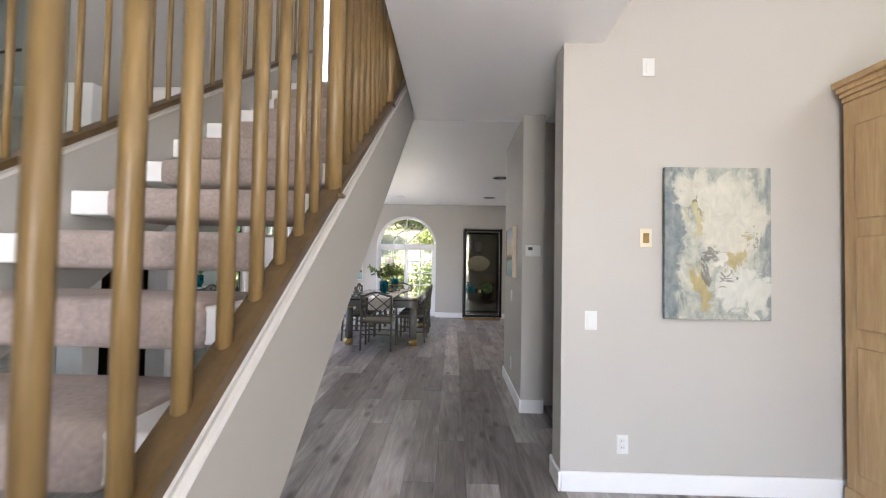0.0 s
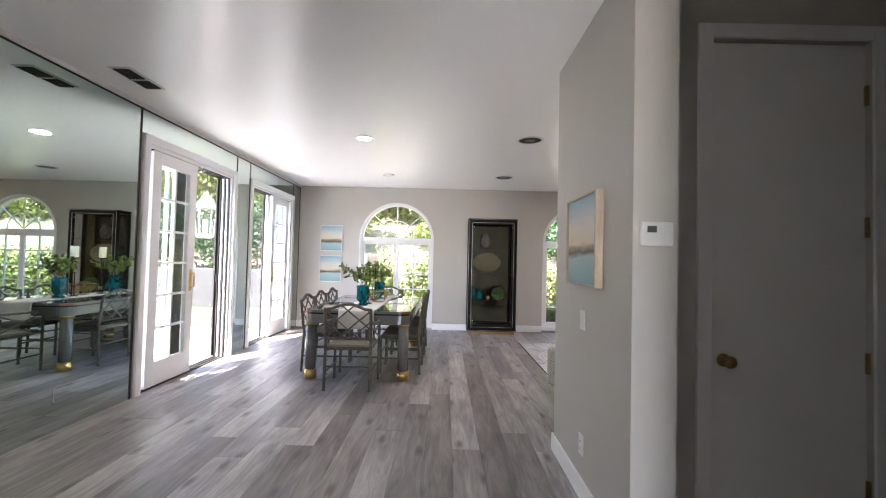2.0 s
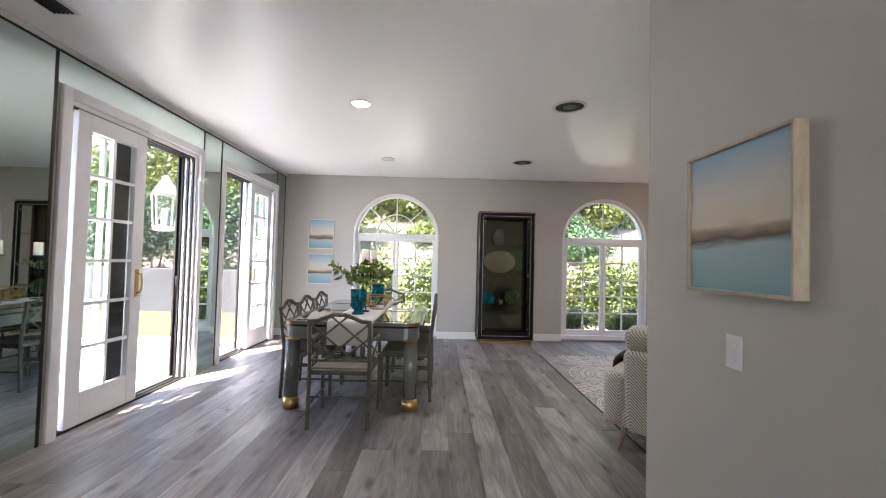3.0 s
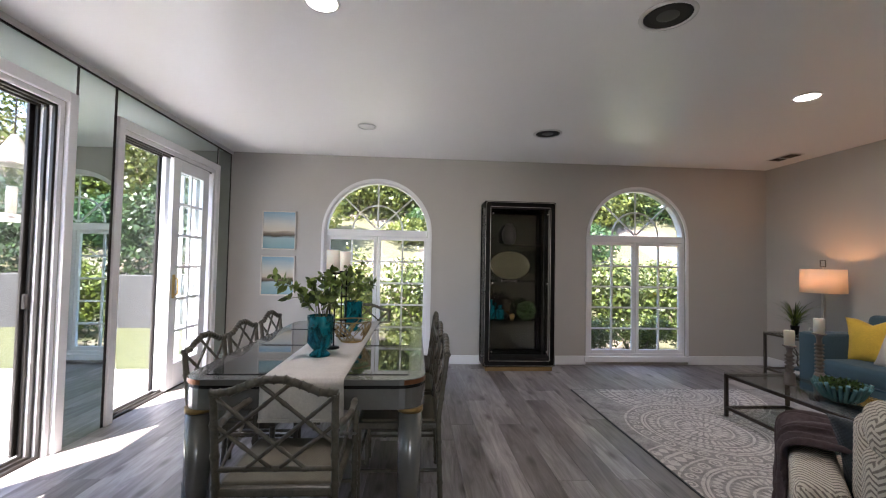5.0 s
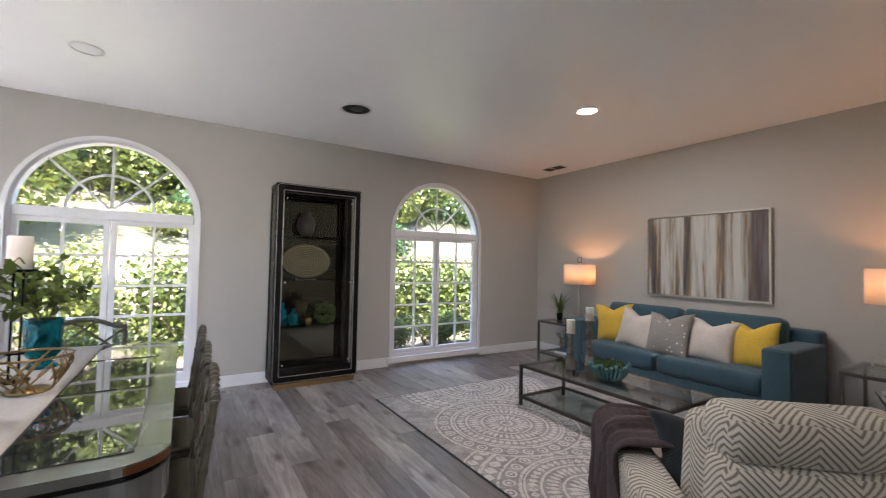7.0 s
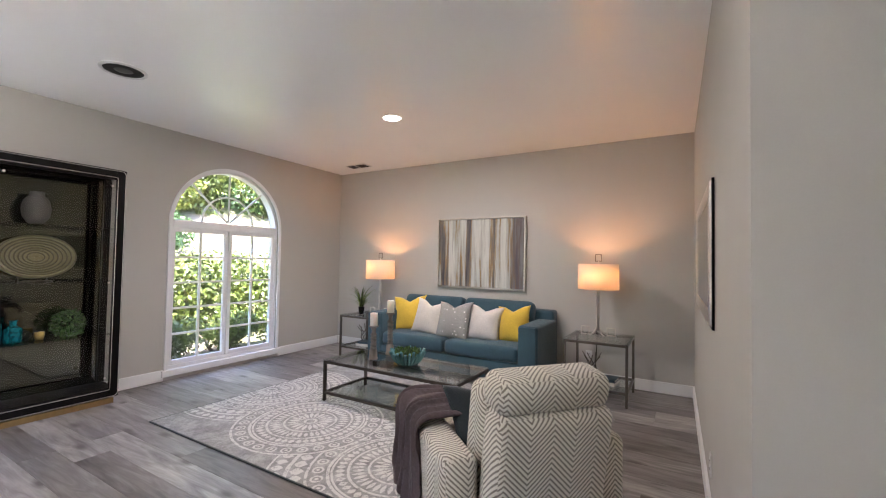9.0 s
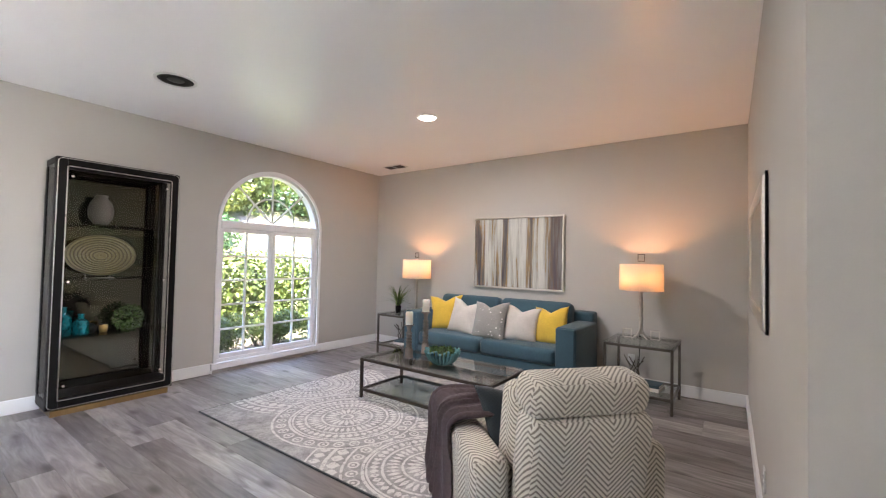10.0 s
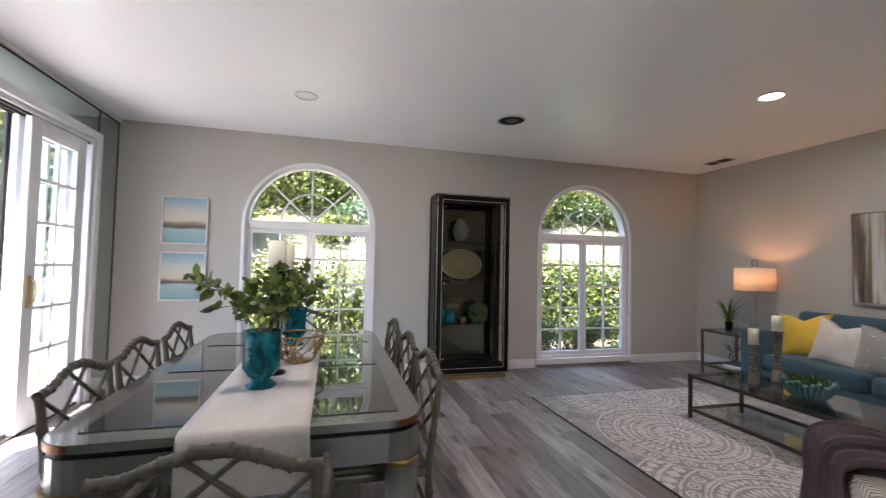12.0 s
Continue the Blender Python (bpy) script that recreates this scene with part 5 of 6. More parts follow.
# throw draped over the left arm, with folds
bm = B()
nu, nv = 44, 72
g = []
for k in range(nu + 1):
    u = 1.02 * k / nu          # metres along the drape, from the outer hem
    if u < 0.43:
        p, nrm = (-0.462, 0.13 + u), (-1, 0)
    elif u < 0.524:
        q = (u - 0.43) / 0.06
        p, nrm = (-0.402 - 0.06 * math.cos(q), 0.56 + 0.045 * math.sin(q)), (-math.cos(q), math.sin(q))
    elif u < 0.66:
        p, nrm = (-0.402 + (u - 0.524), 0.605), (0, 1)
    else:
        q = min(1.0, (u - 0.66) / 0.2)
        p, nrm = (-0.266 + 0.16 * q, 0.605 - 0.13 * q * q), (0.35 * q, 1 - 0.3 * q)
    row = []
    for j in range(nv + 1):
        v = j / nv
        ph = v * 5.2 + 1.3 * noise.noise(Vector((v * 2.4, u * 2.2, 3.1))) + 0.2 * math.sin(u * 5)
        fold = 0.027 * (0.5 + 0.5 * math.sin(2 * math.pi * ph)) + 0.006 * (0.5 + 0.5 * math.sin(4.6 * math.pi * ph + 1.3)) + 0.010 * noise.noise(Vector((v * 9, u * 7, 8.4)))
        fall = max(0.0, 0.45 - u)
        off = 0.008 + fold * (0.8 + 1.3 * fall)
        y = -0.05 + 0.40 * v + 0.035 * math.sin(u * 4.5) + 0.16 * fall * (2 * v - 1) + 0.02 * noise.noise(Vector((u * 5, v * 4, 1.0)))
        hem = 0.03 * noise.noise(Vector((v * 4, 0.3, 5.0))) if k == 0 else 0.0
        row.append(bm.verts.new((p[0] + nrm[0] * off, y, p[1] + nrm[1] * off + 0.045 * max(0, y + 0.1) - 0.02 + hem)))
    g.append(row)
for a, b in zip(g, g[1:]):
    for j in range(nv):
        bm.faces.new((a[j], a[j + 1], b[j + 1], b[j])).smooth = True
ext = bmesh.ops.extrude_face_region(bm, geom=bm.faces[:])
bmesh.ops.translate(bm, verts=[v for v in ext["geom"] if isinstance(v, bmesh.types.BMVert)], vec=(0.006, 0, -0.012))
thr = solid("throw_blanket", bm, THROW, "plum-grey fleece throw draped over the armchair's arm", "blanket", smooth=True)
thr.matrix_basis = MC


def sofa():
    s = thing("sofa", pose(4.90, 7.60, 0), "teal-blue upholstered two-cushion sofa against the wall", "sofa")
    # local: x towards the room is negative, y along the wall

    def soft(lo, hi, b):
        return box(B(), lo, hi, b, 4)
    part("base", soft((-0.84, -0.92, 0.10), (-0.06, 0.92, 0.30), 0.02), SOFABLUE, s, smooth=True)
    part("back_frame", soft((-0.20, -1.08, 0.10), (0.0, 1.08, 0.80), 0.035), SOFABLUE, s, smooth=True)
    for k in (-1, 1):
        lo, hi = sorted((k * 0.89, k * 1.10))
        part("arm", soft((-0.86, lo, 0.08), (-0.12, hi, 0.70), 0.03), SOFABLUE, s, smooth=True)
        part("arm_panel", soft((-0.875, lo + 0.012, 0.09), (-0.855, hi - 0.012, 0.69), 0.008), SOFABLUE, s, smooth=True)
        lo, hi = sorted((k * 0.008, k * 0.885))
        part("seat_cushion", soft((-0.86, lo, 0.30), (-0.22, hi, 0.465), 0.05), SOFABLUE, s, "plump seat cushion", True)
        bm = soft((-0.10, lo, -0.21), (0.09, hi, 0.23), 0.065)
        bm.transform(pose(-0.30, 0, 0.67, 0, 12))
        part("back_cushion", bm, SOFABLUE, s, "plump back cushion", True)
    for x in (-0.80, -0.08):
        for y in (-1.0, 1.0):
            part("foot", box(B(), (x - 0.03, y - 0.03, 0), (x + 0.03, y + 0.03, 0.10), 0.005), BLACK, s)


sofa()
for x, y, z, mat, label, rz, sz, lean, roll in (
    (4.46, 8.34, 0.66, YELLOW, "mustard yellow linen pillow on the sofa", 14, 0.43, 78, 5),
    (4.37, 7.99, 0.64, CREAM, "cream linen pillow with pinched corners", 0, 0.42, 74, -7),
    (4.30, 7.60, 0.64, GREYPIL, "grey embroidered pillow in the sofa's middle", -6, 0.45, 70, 3),
    (4.38, 7.235, 0.635, CREAM, "cream linen pillow with pinched corners", 6, 0.395, 74, -4),
    (4.44, 6.90, 0.645, YELLOW, "mustard yellow linen pillow by the sofa's arm", -12, 0.40, 78, 6),
):
    p = solid("throw_pillow", pillow(sz + 0.03, 0.19, None, int(y * 10)), mat, label, "pillow", "pillows on the sofa", True)
    p.matrix_basis = pose(x, y, z, 0, 0, rz - 90) @ pose(0, 0, 0, lean) @ pose(0, 0, 0, 0, 0, roll)


def metal_glass_table(name, x0, y0, x1, y1, h, bar, shelf, mat, label):
    """A square-bar metal frame with a glass top and a lower glass shelf."""
    t = thing(name, pose((x0 + x1) / 2, (y0 + y1) / 2, 0), label, "table")
    w, d, b = (x1 - x0) / 2, (y1 - y0) / 2, bar
    for sx in (-1, 1):
        for sy in (-1, 1):
            lo = (sx * w - (b if sx > 0 else 0), sy * d - (b if sy > 0 else 0), 0)
            part("leg", box(B(), lo, (lo[0] + b, lo[1] + b, h - 0.012), 0.002), mat, t)
    for z in (h - 0.012 - b, shelf):
        for sx in (-1, 1):
            xa = sx * w - (b if sx > 0 else 0)
            part("rail", box(B(), (xa + 0.001, -d + b, z), (xa + b - 0.001, d - b, z + b), 0.002), mat, t)
        for sy in (-1, 1):
            ya = sy * d - (b if sy > 0 else 0)
            part("rail", box(B(), (-w + b, ya + 0.001, z), (w - b, ya + b - 0.001, z + b), 0.002), mat, t)
    part("glass_top", box(B(), (-w, -d, h - 0.011), (w, d, h), 0.002), SHELFGLASS, t, "clear glass top")
    part("glass_shelf", box(B(), (-w + b, -d + b, shelf + b - 0.010), (w - b, d - b, shelf + b - 0.002), 0.001), SHELFGLASS, t, "clear glass shelf")
    return t


metal_glass_table("coffee_table", 2.81, 6.75, 3.42, 8.19, 0.40, 0.026, 0.075, GUNMETAL, "low coffee table of dark metal bars and glass")
metal_glass_table("end_table", 4.20, 5.68, 4.80, 6.28, 0.60, 0.024, 0.12, STEEL, "aged nickel and glass end table with lower shelf")
metal_glass_table("end_table", 4.28, 8.84, 4.86, 9.42, 0.58, 0.024, 0.12, STEEL, "aged nickel and glass end table by the wall")


def shade_mat():
    m = Mat("linen_lampshade", (0.8, 0.72, 0.6), 0.9)
    tr = m.node("BsdfTranslucent", Color=(0.82, 0.74, 0.62, 1))
    mx = m.node("MixShader", i0=0.36, i1=m.p.outputs[0], i2=tr.outputs[0])
    m.nt.links.new(mx.outputs[0], m.nt.nodes["Material Output"].inputs["Surface"])
    return m.m


SHADEM = shade_mat()


def table_lamp(x, y, z, label):
    l = thing("table_lamp", pose(x, y, z), label, "lamp", "table lamps beside the sofa")
    s0, s1, r = 1.085 - z, 1.35 - z, 0.205
    part("shade", lathe(B(), [(r, s0), (r * 0.985, s1), (r * 0.985 - 0.003, s1), (r - 0.003, s0), (r, s0)], 40), SHADEM, l, "cream linen drum shade", True)
    bm = tube(B(), [(0, 0, 0.05), (0, 0, s0 - 0.0), (0, 0, s1 + 0.03)], 0.013, 10, [0.02, 0.014, 0.005])
    for a in range(4):
        c, s = math.cos(radians(90 * a + 45)), math.sin(radians(90 * a + 45))
        tube(bm, [(0.012 * c, 0.012 * s, s0 - 0.06), (0.014 * c, 0.014 * s, 0.09), (0.05 * c, 0.05 * s, 0.03), (0.10 * c, 0.10 * s, 0.008)], 0.007, 7)
    part("stem", bm, SILVER, l, "polished nickel stem with splayed feet")
    for sy in (-1, 1):
        bm = B()
        yy = sy * 0.13
        for a, b in (((0, yy - 0.04, 0.006), (0, yy + 0.04, 0.006)), ((0, yy - 0.04, 0.085), (0, yy + 0.04, 0.085)), ((0, yy - 0.04, 0.0), (0, yy - 0.04, 0.09)), ((0, yy + 0.04, 0.0), (0, yy + 0.04, 0.09))):
            tube(bm, [a, b], 0.006, 6)
        part("scroll", bm, SILVER, l)
    bm = B()
    for a, b in (((0, -0.03, s1 + 0.03), (0, 0.03, s1 + 0.03)), ((0, -0.03, s1 + 0.10), (0, 0.03, s1 + 0.10)), ((0, -0.03, s1 + 0.026), (0, -0.03, s1 + 0.104)), ((0, 0.03, s1 + 0.026), (0, 0.03, s1 + 0.104))):
        tube(bm, [a, b], 0.005, 6)
    part("finial", bm, STEEL, l, "square open finial")
    bm = B()
    for a in range(3):
        tube(bm, [(0, 0, s1 - 0.015), (r * 0.98 * math.cos(2.094 * a), r * 0.98 * math.sin(2.094 * a), s1 - 0.006)], 0.002, 5)
    part("spider", bm, STEEL, l)
    cord = [(0.02, 0.0, 0.012), (0.16, 0.04, 0.006), (0.27, 0.06, 0.004), (0.30, 0.06, -0.05), (0.31, 0.07, -0.3), (0.30, 0.09, 0.06 - z)]
    part("cord", tube(B(), cord, 0.004, 6), BLACK, l, "thin dark cord")
    lamp("bulb_light", "POINT", pose(x, y, (1.085 + 1.35) / 2), 1.35, (1.0, 0.47, 0.19), 0.035)


table_lamp(4.56, 6.01, 0.60, "lit table lamp with cream drum shade and nickel stem")
table_lamp(4.60, 8.97, 0.58, "lit table lamp with cream drum shade beside a plant")


def streak_canvas():
    m = Mat("streaked_grey_gold_paint", (0.5, 0.5, 0.5), 0.55)
    a = m.noise(m.coords("Object", (3.6, 1, 0.2), loc=(1.3, 3.3, 0)), 2.2, 6, 0.6, 0.25)
    b = m.noise(m.coords("Object", (15, 1, 0.8), loc=(2, 7, 1)), 2.0, 5, 0.6, 0.3)
    f = m.math("ADD", m.math("MULTIPLY", a, 0.72), m.math("MULTIPLY", b, 0.28))
    col = m.ramp(f, (0.36, (0.05, 0.045, 0.055)), (0.43, (0.15, 0.13, 0.115)), (0.465, (0.30, 0.19, 0.08)), (0.49, (0.36, 0.36, 0.33)), (0.56, (0.56, 0.56, 0.52)), (0.68, (0.36, 0.375, 0.365)))
    x, y, z = m.xyz(m.coords("Object"))
    edge = m.ramp(m.math("ADD", x, m.math("MULTIPLY", b, 0.22)), (0.50, (0, 0, 0)), (0.62, (1, 1, 1)))
    m.set("Base Color", m.mix(m.math("MULTIPLY", edge, 0.8), col, (0.075, 0.06, 0.075)))
    return m.bump(b, 0.3, 0.004).m


p = framed("wall_art", pose(X1, 7.565, 1.466, 0, 0, -90), 1.27, 0.945, 0.045, 0.018, streak_canvas(), SILVER, "wide streaked grey and gold abstract in a silver frame", "painting", 0.006)


def south_mirror():
    m = thing("framed_mirror", pose(3.10, 5.112, 1.41, 0, 0, 180.75), "long wall mirror in a silver frame", "mirror")
    bm = B()
    for lo, hi in (((-0.75, -0.024, -0.36), (-0.67, 0, 0.36)), ((0.67, -0.024, -0.36), (0.75, 0, 0.36)), ((-0.67, -0.024, -0.36), (0.67, 0, -0.28)), ((-0.67, -0.024, 0.28), (0.67, 0, 0.36))):
        box(bm, lo, hi, 0.01)
    part("frame", bm, SILVER, m)
    part("backing", box(B(), (-0.76, -0.012, -0.37), (0.76, -0.001, 0.37)), BLACK, m)
    part("mirror_glass", box(B(), (-0.67, -0.018, -0.28), (0.67, -0.014, 0.28)), MIRROR, m)


south_mirror()


def rug():
    m = Mat("ivory_grey_medallion_rug", (0.5, 0.47, 0.43), 0.95, Sheen_Weight=0.2)
    obj = m.coords("Object")
    x, y, _ = m.xyz(obj)

    def medallion(cx, cy):
        dx, dy = m.math("SUBTRACT", x, cx), m.math("SUBTRACT", y, cy)
        r = m.math("SQRT", m.math("ADD", m.math("MULTIPLY", dx, dx), m.math("MULTIPLY", dy, dy)))
        return r, m.math("ARCTAN2", dy, dx)
    def line(r, r0, w):
        return m.math("COMPARE", r, r0, w)

    def petals(r, a, n, r0, r1, fat):
        turn = m.math("FRACT", m.math("MULTIPLY", a, n / (2 * math.pi)))
        off = m.math("ABSOLUTE", m.math("SUBTRACT", turn, 0.5))
        arch = m.math("SINE", m.math("MULTIPLY", m.math("SUBTRACT", r, r0), math.pi / (r1 - r0)))
        return m.math("MULTIPLY", m.math("LESS_THAN", off, m.math("MULTIPLY", arch, fat)), line(r, (r0 + r1) / 2, (r1 - r0) / 2))

    def loops(r, a, n, r0, w):
        turn = m.math("SUBTRACT", m.math("FRACT", m.math("MULTIPLY", a, n / (2 * math.pi))), 0.5)
        arc, dr = m.math("MULTIPLY", turn, 2 * math.pi * r0 / n), m.math("SUBTRACT", r, r0)
        d = m.math("SQRT", m.math("ADD", m.math("MULTIPLY", arc, arc), m.math("MULTIPLY", dr, dr)))
        return m.math("MAXIMUM", line(d, w, w * 0.22), m.math("LESS_THAN", d, w * 0.35))

    def union(items):
        top = items[0]
        for q in items[1:]:
            top = m.math("MAXIMUM", top, q)
        return top

    def rosette(cx, cy, k):
        r, a = medallion(cx, cy)
        r = m.math("ADD", m.math("DIVIDE", r, k), m.math("MULTIPLY", m.math("SUBTRACT", m.noise(obj, 9, 3), 0.5), 0.012))
        return r, union([line(r, 0.045, 0.011), petals(r, a, 20, 0.065, 0.185, 0.40), line(r, 0.205, 0.008),
                         petals(r, a, 40, 0.225, 0.315, 0.36), line(r, 0.335, 0.009), petals(r, a, 46, 0.355, 0.415, 0.42),
                         line(r, 0.435, 0.007), line(r, 0.46, 0.010), loops(r, a, 30, 0.525, 0.033), line(r, 0.59, 0.009),
                         petals(r, a, 44, 0.61, 0.70, 0.44), line(r, 0.72, 0.014), petals(r, a, 60, 0.75, 0.83, 0.38), line(r, 0.85, 0.008)])
    r1, main = rosette(-0.50, 0.42, 1.0)
    r2, upper = rosette(-0.14, 1.38, 0.95)
    r3, lower = rosette(-0.72, -0.66, 1.0)
    inner = m.math("LESS_THAN", r1, 0.60)
    nearer = m.math("LESS_THAN", r2, 0.87)
    rest = m.mix(nearer, m.math("MULTIPLY", m.math("LESS_THAN", r3, 0.87), lower), upper)
    grey = m.node("RGBToBW", Color=m.mix(inner, rest, main))
    pat = grey.outputs[0]
    wear = m.noise(obj, 6, 7, 0.7)
    tiny = m.noise(obj, 150, 3)
    speck = m.noise(obj, 38, 5, 0.7)
    worn = m.math("MULTIPLY", pat, m.ramp(speck, (0.36, (0.15, 0.15, 0.15)), (0.47, (1, 1, 1))))
    back = m.ramp(m.math("ADD", m.math("MULTIPLY", wear, 0.6), m.math("MULTIPLY", speck, 0.4)), (0.36, (0.12, 0.113, 0.113)), (0.49, (0.255, 0.245, 0.24)), (0.62, (0.46, 0.445, 0.43)))
    col = m.mix(m.math("MULTIPLY", worn, 0.85), back, (0.70, 0.68, 0.645))
    m.set("Base Color", m.mix(0.16, col, m.ramp(tiny, (0.3, (0.2, 0.19, 0.185)), (0.7, (0.62, 0.60, 0.58)))))
    m.bump(m.math("ADD", tiny, m.math("MULTIPLY", worn, 0.8)), 0.5, 0.005)
    g = thing("area_rug", pose(2.90, 7.47, 0), "worn ivory and grey area rug with round medallion pattern", "rug")
    part("woven_field", box(B(), (-1.195, -1.495, 0.0), (1.195, 1.495, 0.011), 0.004), m.m, g)
    bm = B()
    for lo, hi in (((-1.205, -1.505, 0), (-1.195, 1.505, 0.009)), ((1.195, -1.505, 0), (1.205, 1.505, 0.009)), ((-1.195, -1.505, 0), (1.195, -1.495, 0.009)), ((-1.195, 1.495, 0), (1.195, 1.505, 0.009))):
        box(bm, lo, hi)
    part("binding", bm, SLATE, g, "dark bound edge")


rug()


def turned_candlestick(x, y, z, h):
    c = thing("turned_candlestick", pose(x, y, z), "grey turned-wood candlestick with a white pillar candle", "candlestick", "candlesticks on the coffee table")
    prof = [(0.042, 0), (0.044, 0.008), (0.04, 0.02), (0.036, 0.09), (0.03, 0.10)]
    zz = 0.10
    while zz < h - 0.08:
        prof += [(0.02, zz + 0.004), (0.032, zz + 0.012), (0.032, zz + 0.02), (0.02, zz + 0.028)]
        zz += 0.03
    prof += [(0.018, h - 0.05), (0.026, h - 0.02), (0.048, h - 0.006), (0.048, h), (0.0, h)]
    part("shaft", lathe(B(), prof, 24), plain("weathered_grey_wood", (0.17, 0.14, 0.115), 0.55, vary=0.3, grain=24), c, "", True)
    cd = part("candle", lathe(B(), [(0.036, h), (0.037, h + 0.118), (0.034, h + 0.122), (0.0, h + 0.118)], 24), WAX, c, "white pillar candle", True)
    part("wick", tube(B(), [(0, 0, h + 0.116), (0.002, 0, h + 0.13)], 0.0015, 5), BLACK, cd)


turned_candlestick(3.07, 7.80, 0.40, 0.32)
turned_candlestick(3.33, 7.80, 0.40, 0.42)

bw = thing("glass_bowl", pose(3.10, 7.42, 0.40), "teal slatted glass bowl filled with moss", "bowl")
bm = lathe(B(), [(0.06, 0), (0.09, 0.01), (0.09, 0.016), (0.0, 0.016)], 28)
for k in range(26):
    a = 2 * math.pi * k / 26
    lift = 0.105 + 0.012 * (k % 3)
    pts = [((0.085 + 0.075 * u ** 0.7) * math.cos(a), (0.085 + 0.075 * u ** 0.7) * math.sin(a), 0.01 + lift * u) for u in (0, 0.25, 0.5, 0.75, 1)]
    tube(bm, pts, 0.013, 6)
part("slats", bm, plain("pale_teal_glass", (0.13, 0.30, 0.31), 0.15, vary=0.25, grain=12, Transmission_Weight=0.3), bw)
part("moss", leaves(B(), random.Random(5), 1100, lambda r: (Vector((0.12 * math.sqrt(r.random()) * math.cos(t := r.uniform(0, 6.28)), 0.12 * math.sqrt(r.random()) * math.sin(t), 0.085 + 0.045 * r.random())), (r.gauss(0, 1), r.gauss(0, 1), 1)), 0.026), MOSS, bw, "dark green moss filling")

# potted grass plant on the end table
gp = thing("potted_plant", pose(4.50, 9.22, 0.58), "small green grass plant in a black pot", "plant")
part("pot", lathe(B(), [(0.035, 0), (0.045, 0.10), (0.04, 0.10), (0.038, 0.09), (0.0, 0.09)], 20), BLACK, gp, "", True)
bm, rng = B(), random.Random(11)
for k in range(70):
    a, s, h = rng.uniform(0, 6.28), rng.uniform(0.08, 0.34), rng.uniform(0.14, 0.38)
    base = Vector((0.02 * math.cos(a), 0.02 * math.sin(a), 0.09))
    side = Vector((-math.sin(a), math.cos(a), 0)) * 0.011
    prev = None
    for j in range(5):
        u = j / 4
        c = base + Vector((s * u * u * math.cos(a), s * u * u * math.sin(a), h * u - 0.08 * u ** 3))
        w = side * (1 - 0.85 * u)
        cur = (bm.verts.new(c - w), bm.verts.new(c + w))
        if prev:
            bm.faces.new((prev[0], prev[1], cur[1], cur[0]))
        prev = cur
part("blades", bm, SPRAY, gp)


def books(x, y, z, rz):
    for k, (w, d, h, col, lab) in enumerate(((0.26, 0.2, 0.03, (0.7, 0.68, 0.62), "white"), (0.24, 0.18, 0.026, (0.03, 0.06, 0.08), "navy"))):
        b = thing("book", pose(x, y, z + (0.0, 0.03)[k], 0, 0, rz + 5 * k), f"{lab} hardback book lying on the end table shelf", "book", "stacked books")
        part("pages", box(B(), (-w / 2 + 0.004, -d / 2 + 0.004, 0.003), (w / 2 - 0.004, d / 2 - 0.001, h - 0.003)), plain("book_pages", (0.7, 0.67, 0.58), 0.8), b)
        bm = B()
        box(bm, (-w / 2, -d / 2, 0), (w / 2, d / 2, 0.003))
        box(bm, (-w / 2, -d / 2, h - 0.003), (w / 2, d / 2, h))
        box(bm, (-w / 2, d / 2, 0), (w / 2, d / 2 + 0.003, h))
        part("cover", bm, plain("book_cover_" + lab, col, 0.5), b)


books(4.48, 5.93, 0.143, 80)
books(4.52, 9.1, 0.143, 95)


def wire_ornament(x, y, z):
    o = thing("wire_ornament", pose(x, y, z), "small twisted metal branch ornament on a shelf", "ornament")
    bm, rng = B(), random.Random(int(y * 10))
    for k in range(7):
        a = 0.9 * k
        tube(bm, [(0.03 * math.cos(a), 0.03 * math.sin(a), 0.0), (0.05 * math.cos(a + 1), 0.05 * math.sin(a + 1), 0.09), (0.04 * math.cos(a + 2), 0.04 * math.sin(a + 2), 0.16), (0.10 * math.cos(a + 2.5), 0.10 * math.sin(a + 2.5), 0.22 + 0.05 * rng.random())], 0.005, 6)
    part("wire", bm, STEEL, o)


wire_ornament(4.62, 6.08, 0.143)
wire_ornament(4.62, 9.26, 0.143)

# ---- garden ----


def ground_height(x, y):
    """Level round the house, a rising bank to the north."""
    up = max(0.0, min(1.0, (y - 13.4) / 0.5))
    bank = up * 0.95 + max(0.0, min(11.0, y - 15.2)) * 0.58
    return -0.06 + bank + (0.05 * math.sin(x * 1.3) * math.cos(y * 0.9) if y > 15 else 0)


def ground_mat():
    m = Mat("garden_ground", (0.3, 0.25, 0.2), 0.95)
    v = m.coords("Object")
    x, y, z = m.xyz(v)
    n = m.noise(v, 0.5, 5)
    fine = m.noise(v, 14, 5)
    earth = m.ramp(fine, (0.3, (0.11, 0.082, 0.06)), (0.7, (0.20, 0.16, 0.125)))
    grass = m.ramp(fine, (0.3, (0.035, 0.045, 0.012)), (0.7, (0.08, 0.088, 0.028)))
    lawn = m.math("MULTIPLY", m.math("LESS_THAN", m.math("ADD", x, m.math("MULTIPLY", n, 0.4)), -2.0), m.math("LESS_THAN", y, 13.2))
    cover = m.math("GREATER_THAN", n, 0.49)
    m.set("Base Color", m.mix(lawn, m.mix(m.math("MULTIPLY", cover, 0.7), earth, grass), grass))
    return m.bump(fine, 0.8, 0.05).m


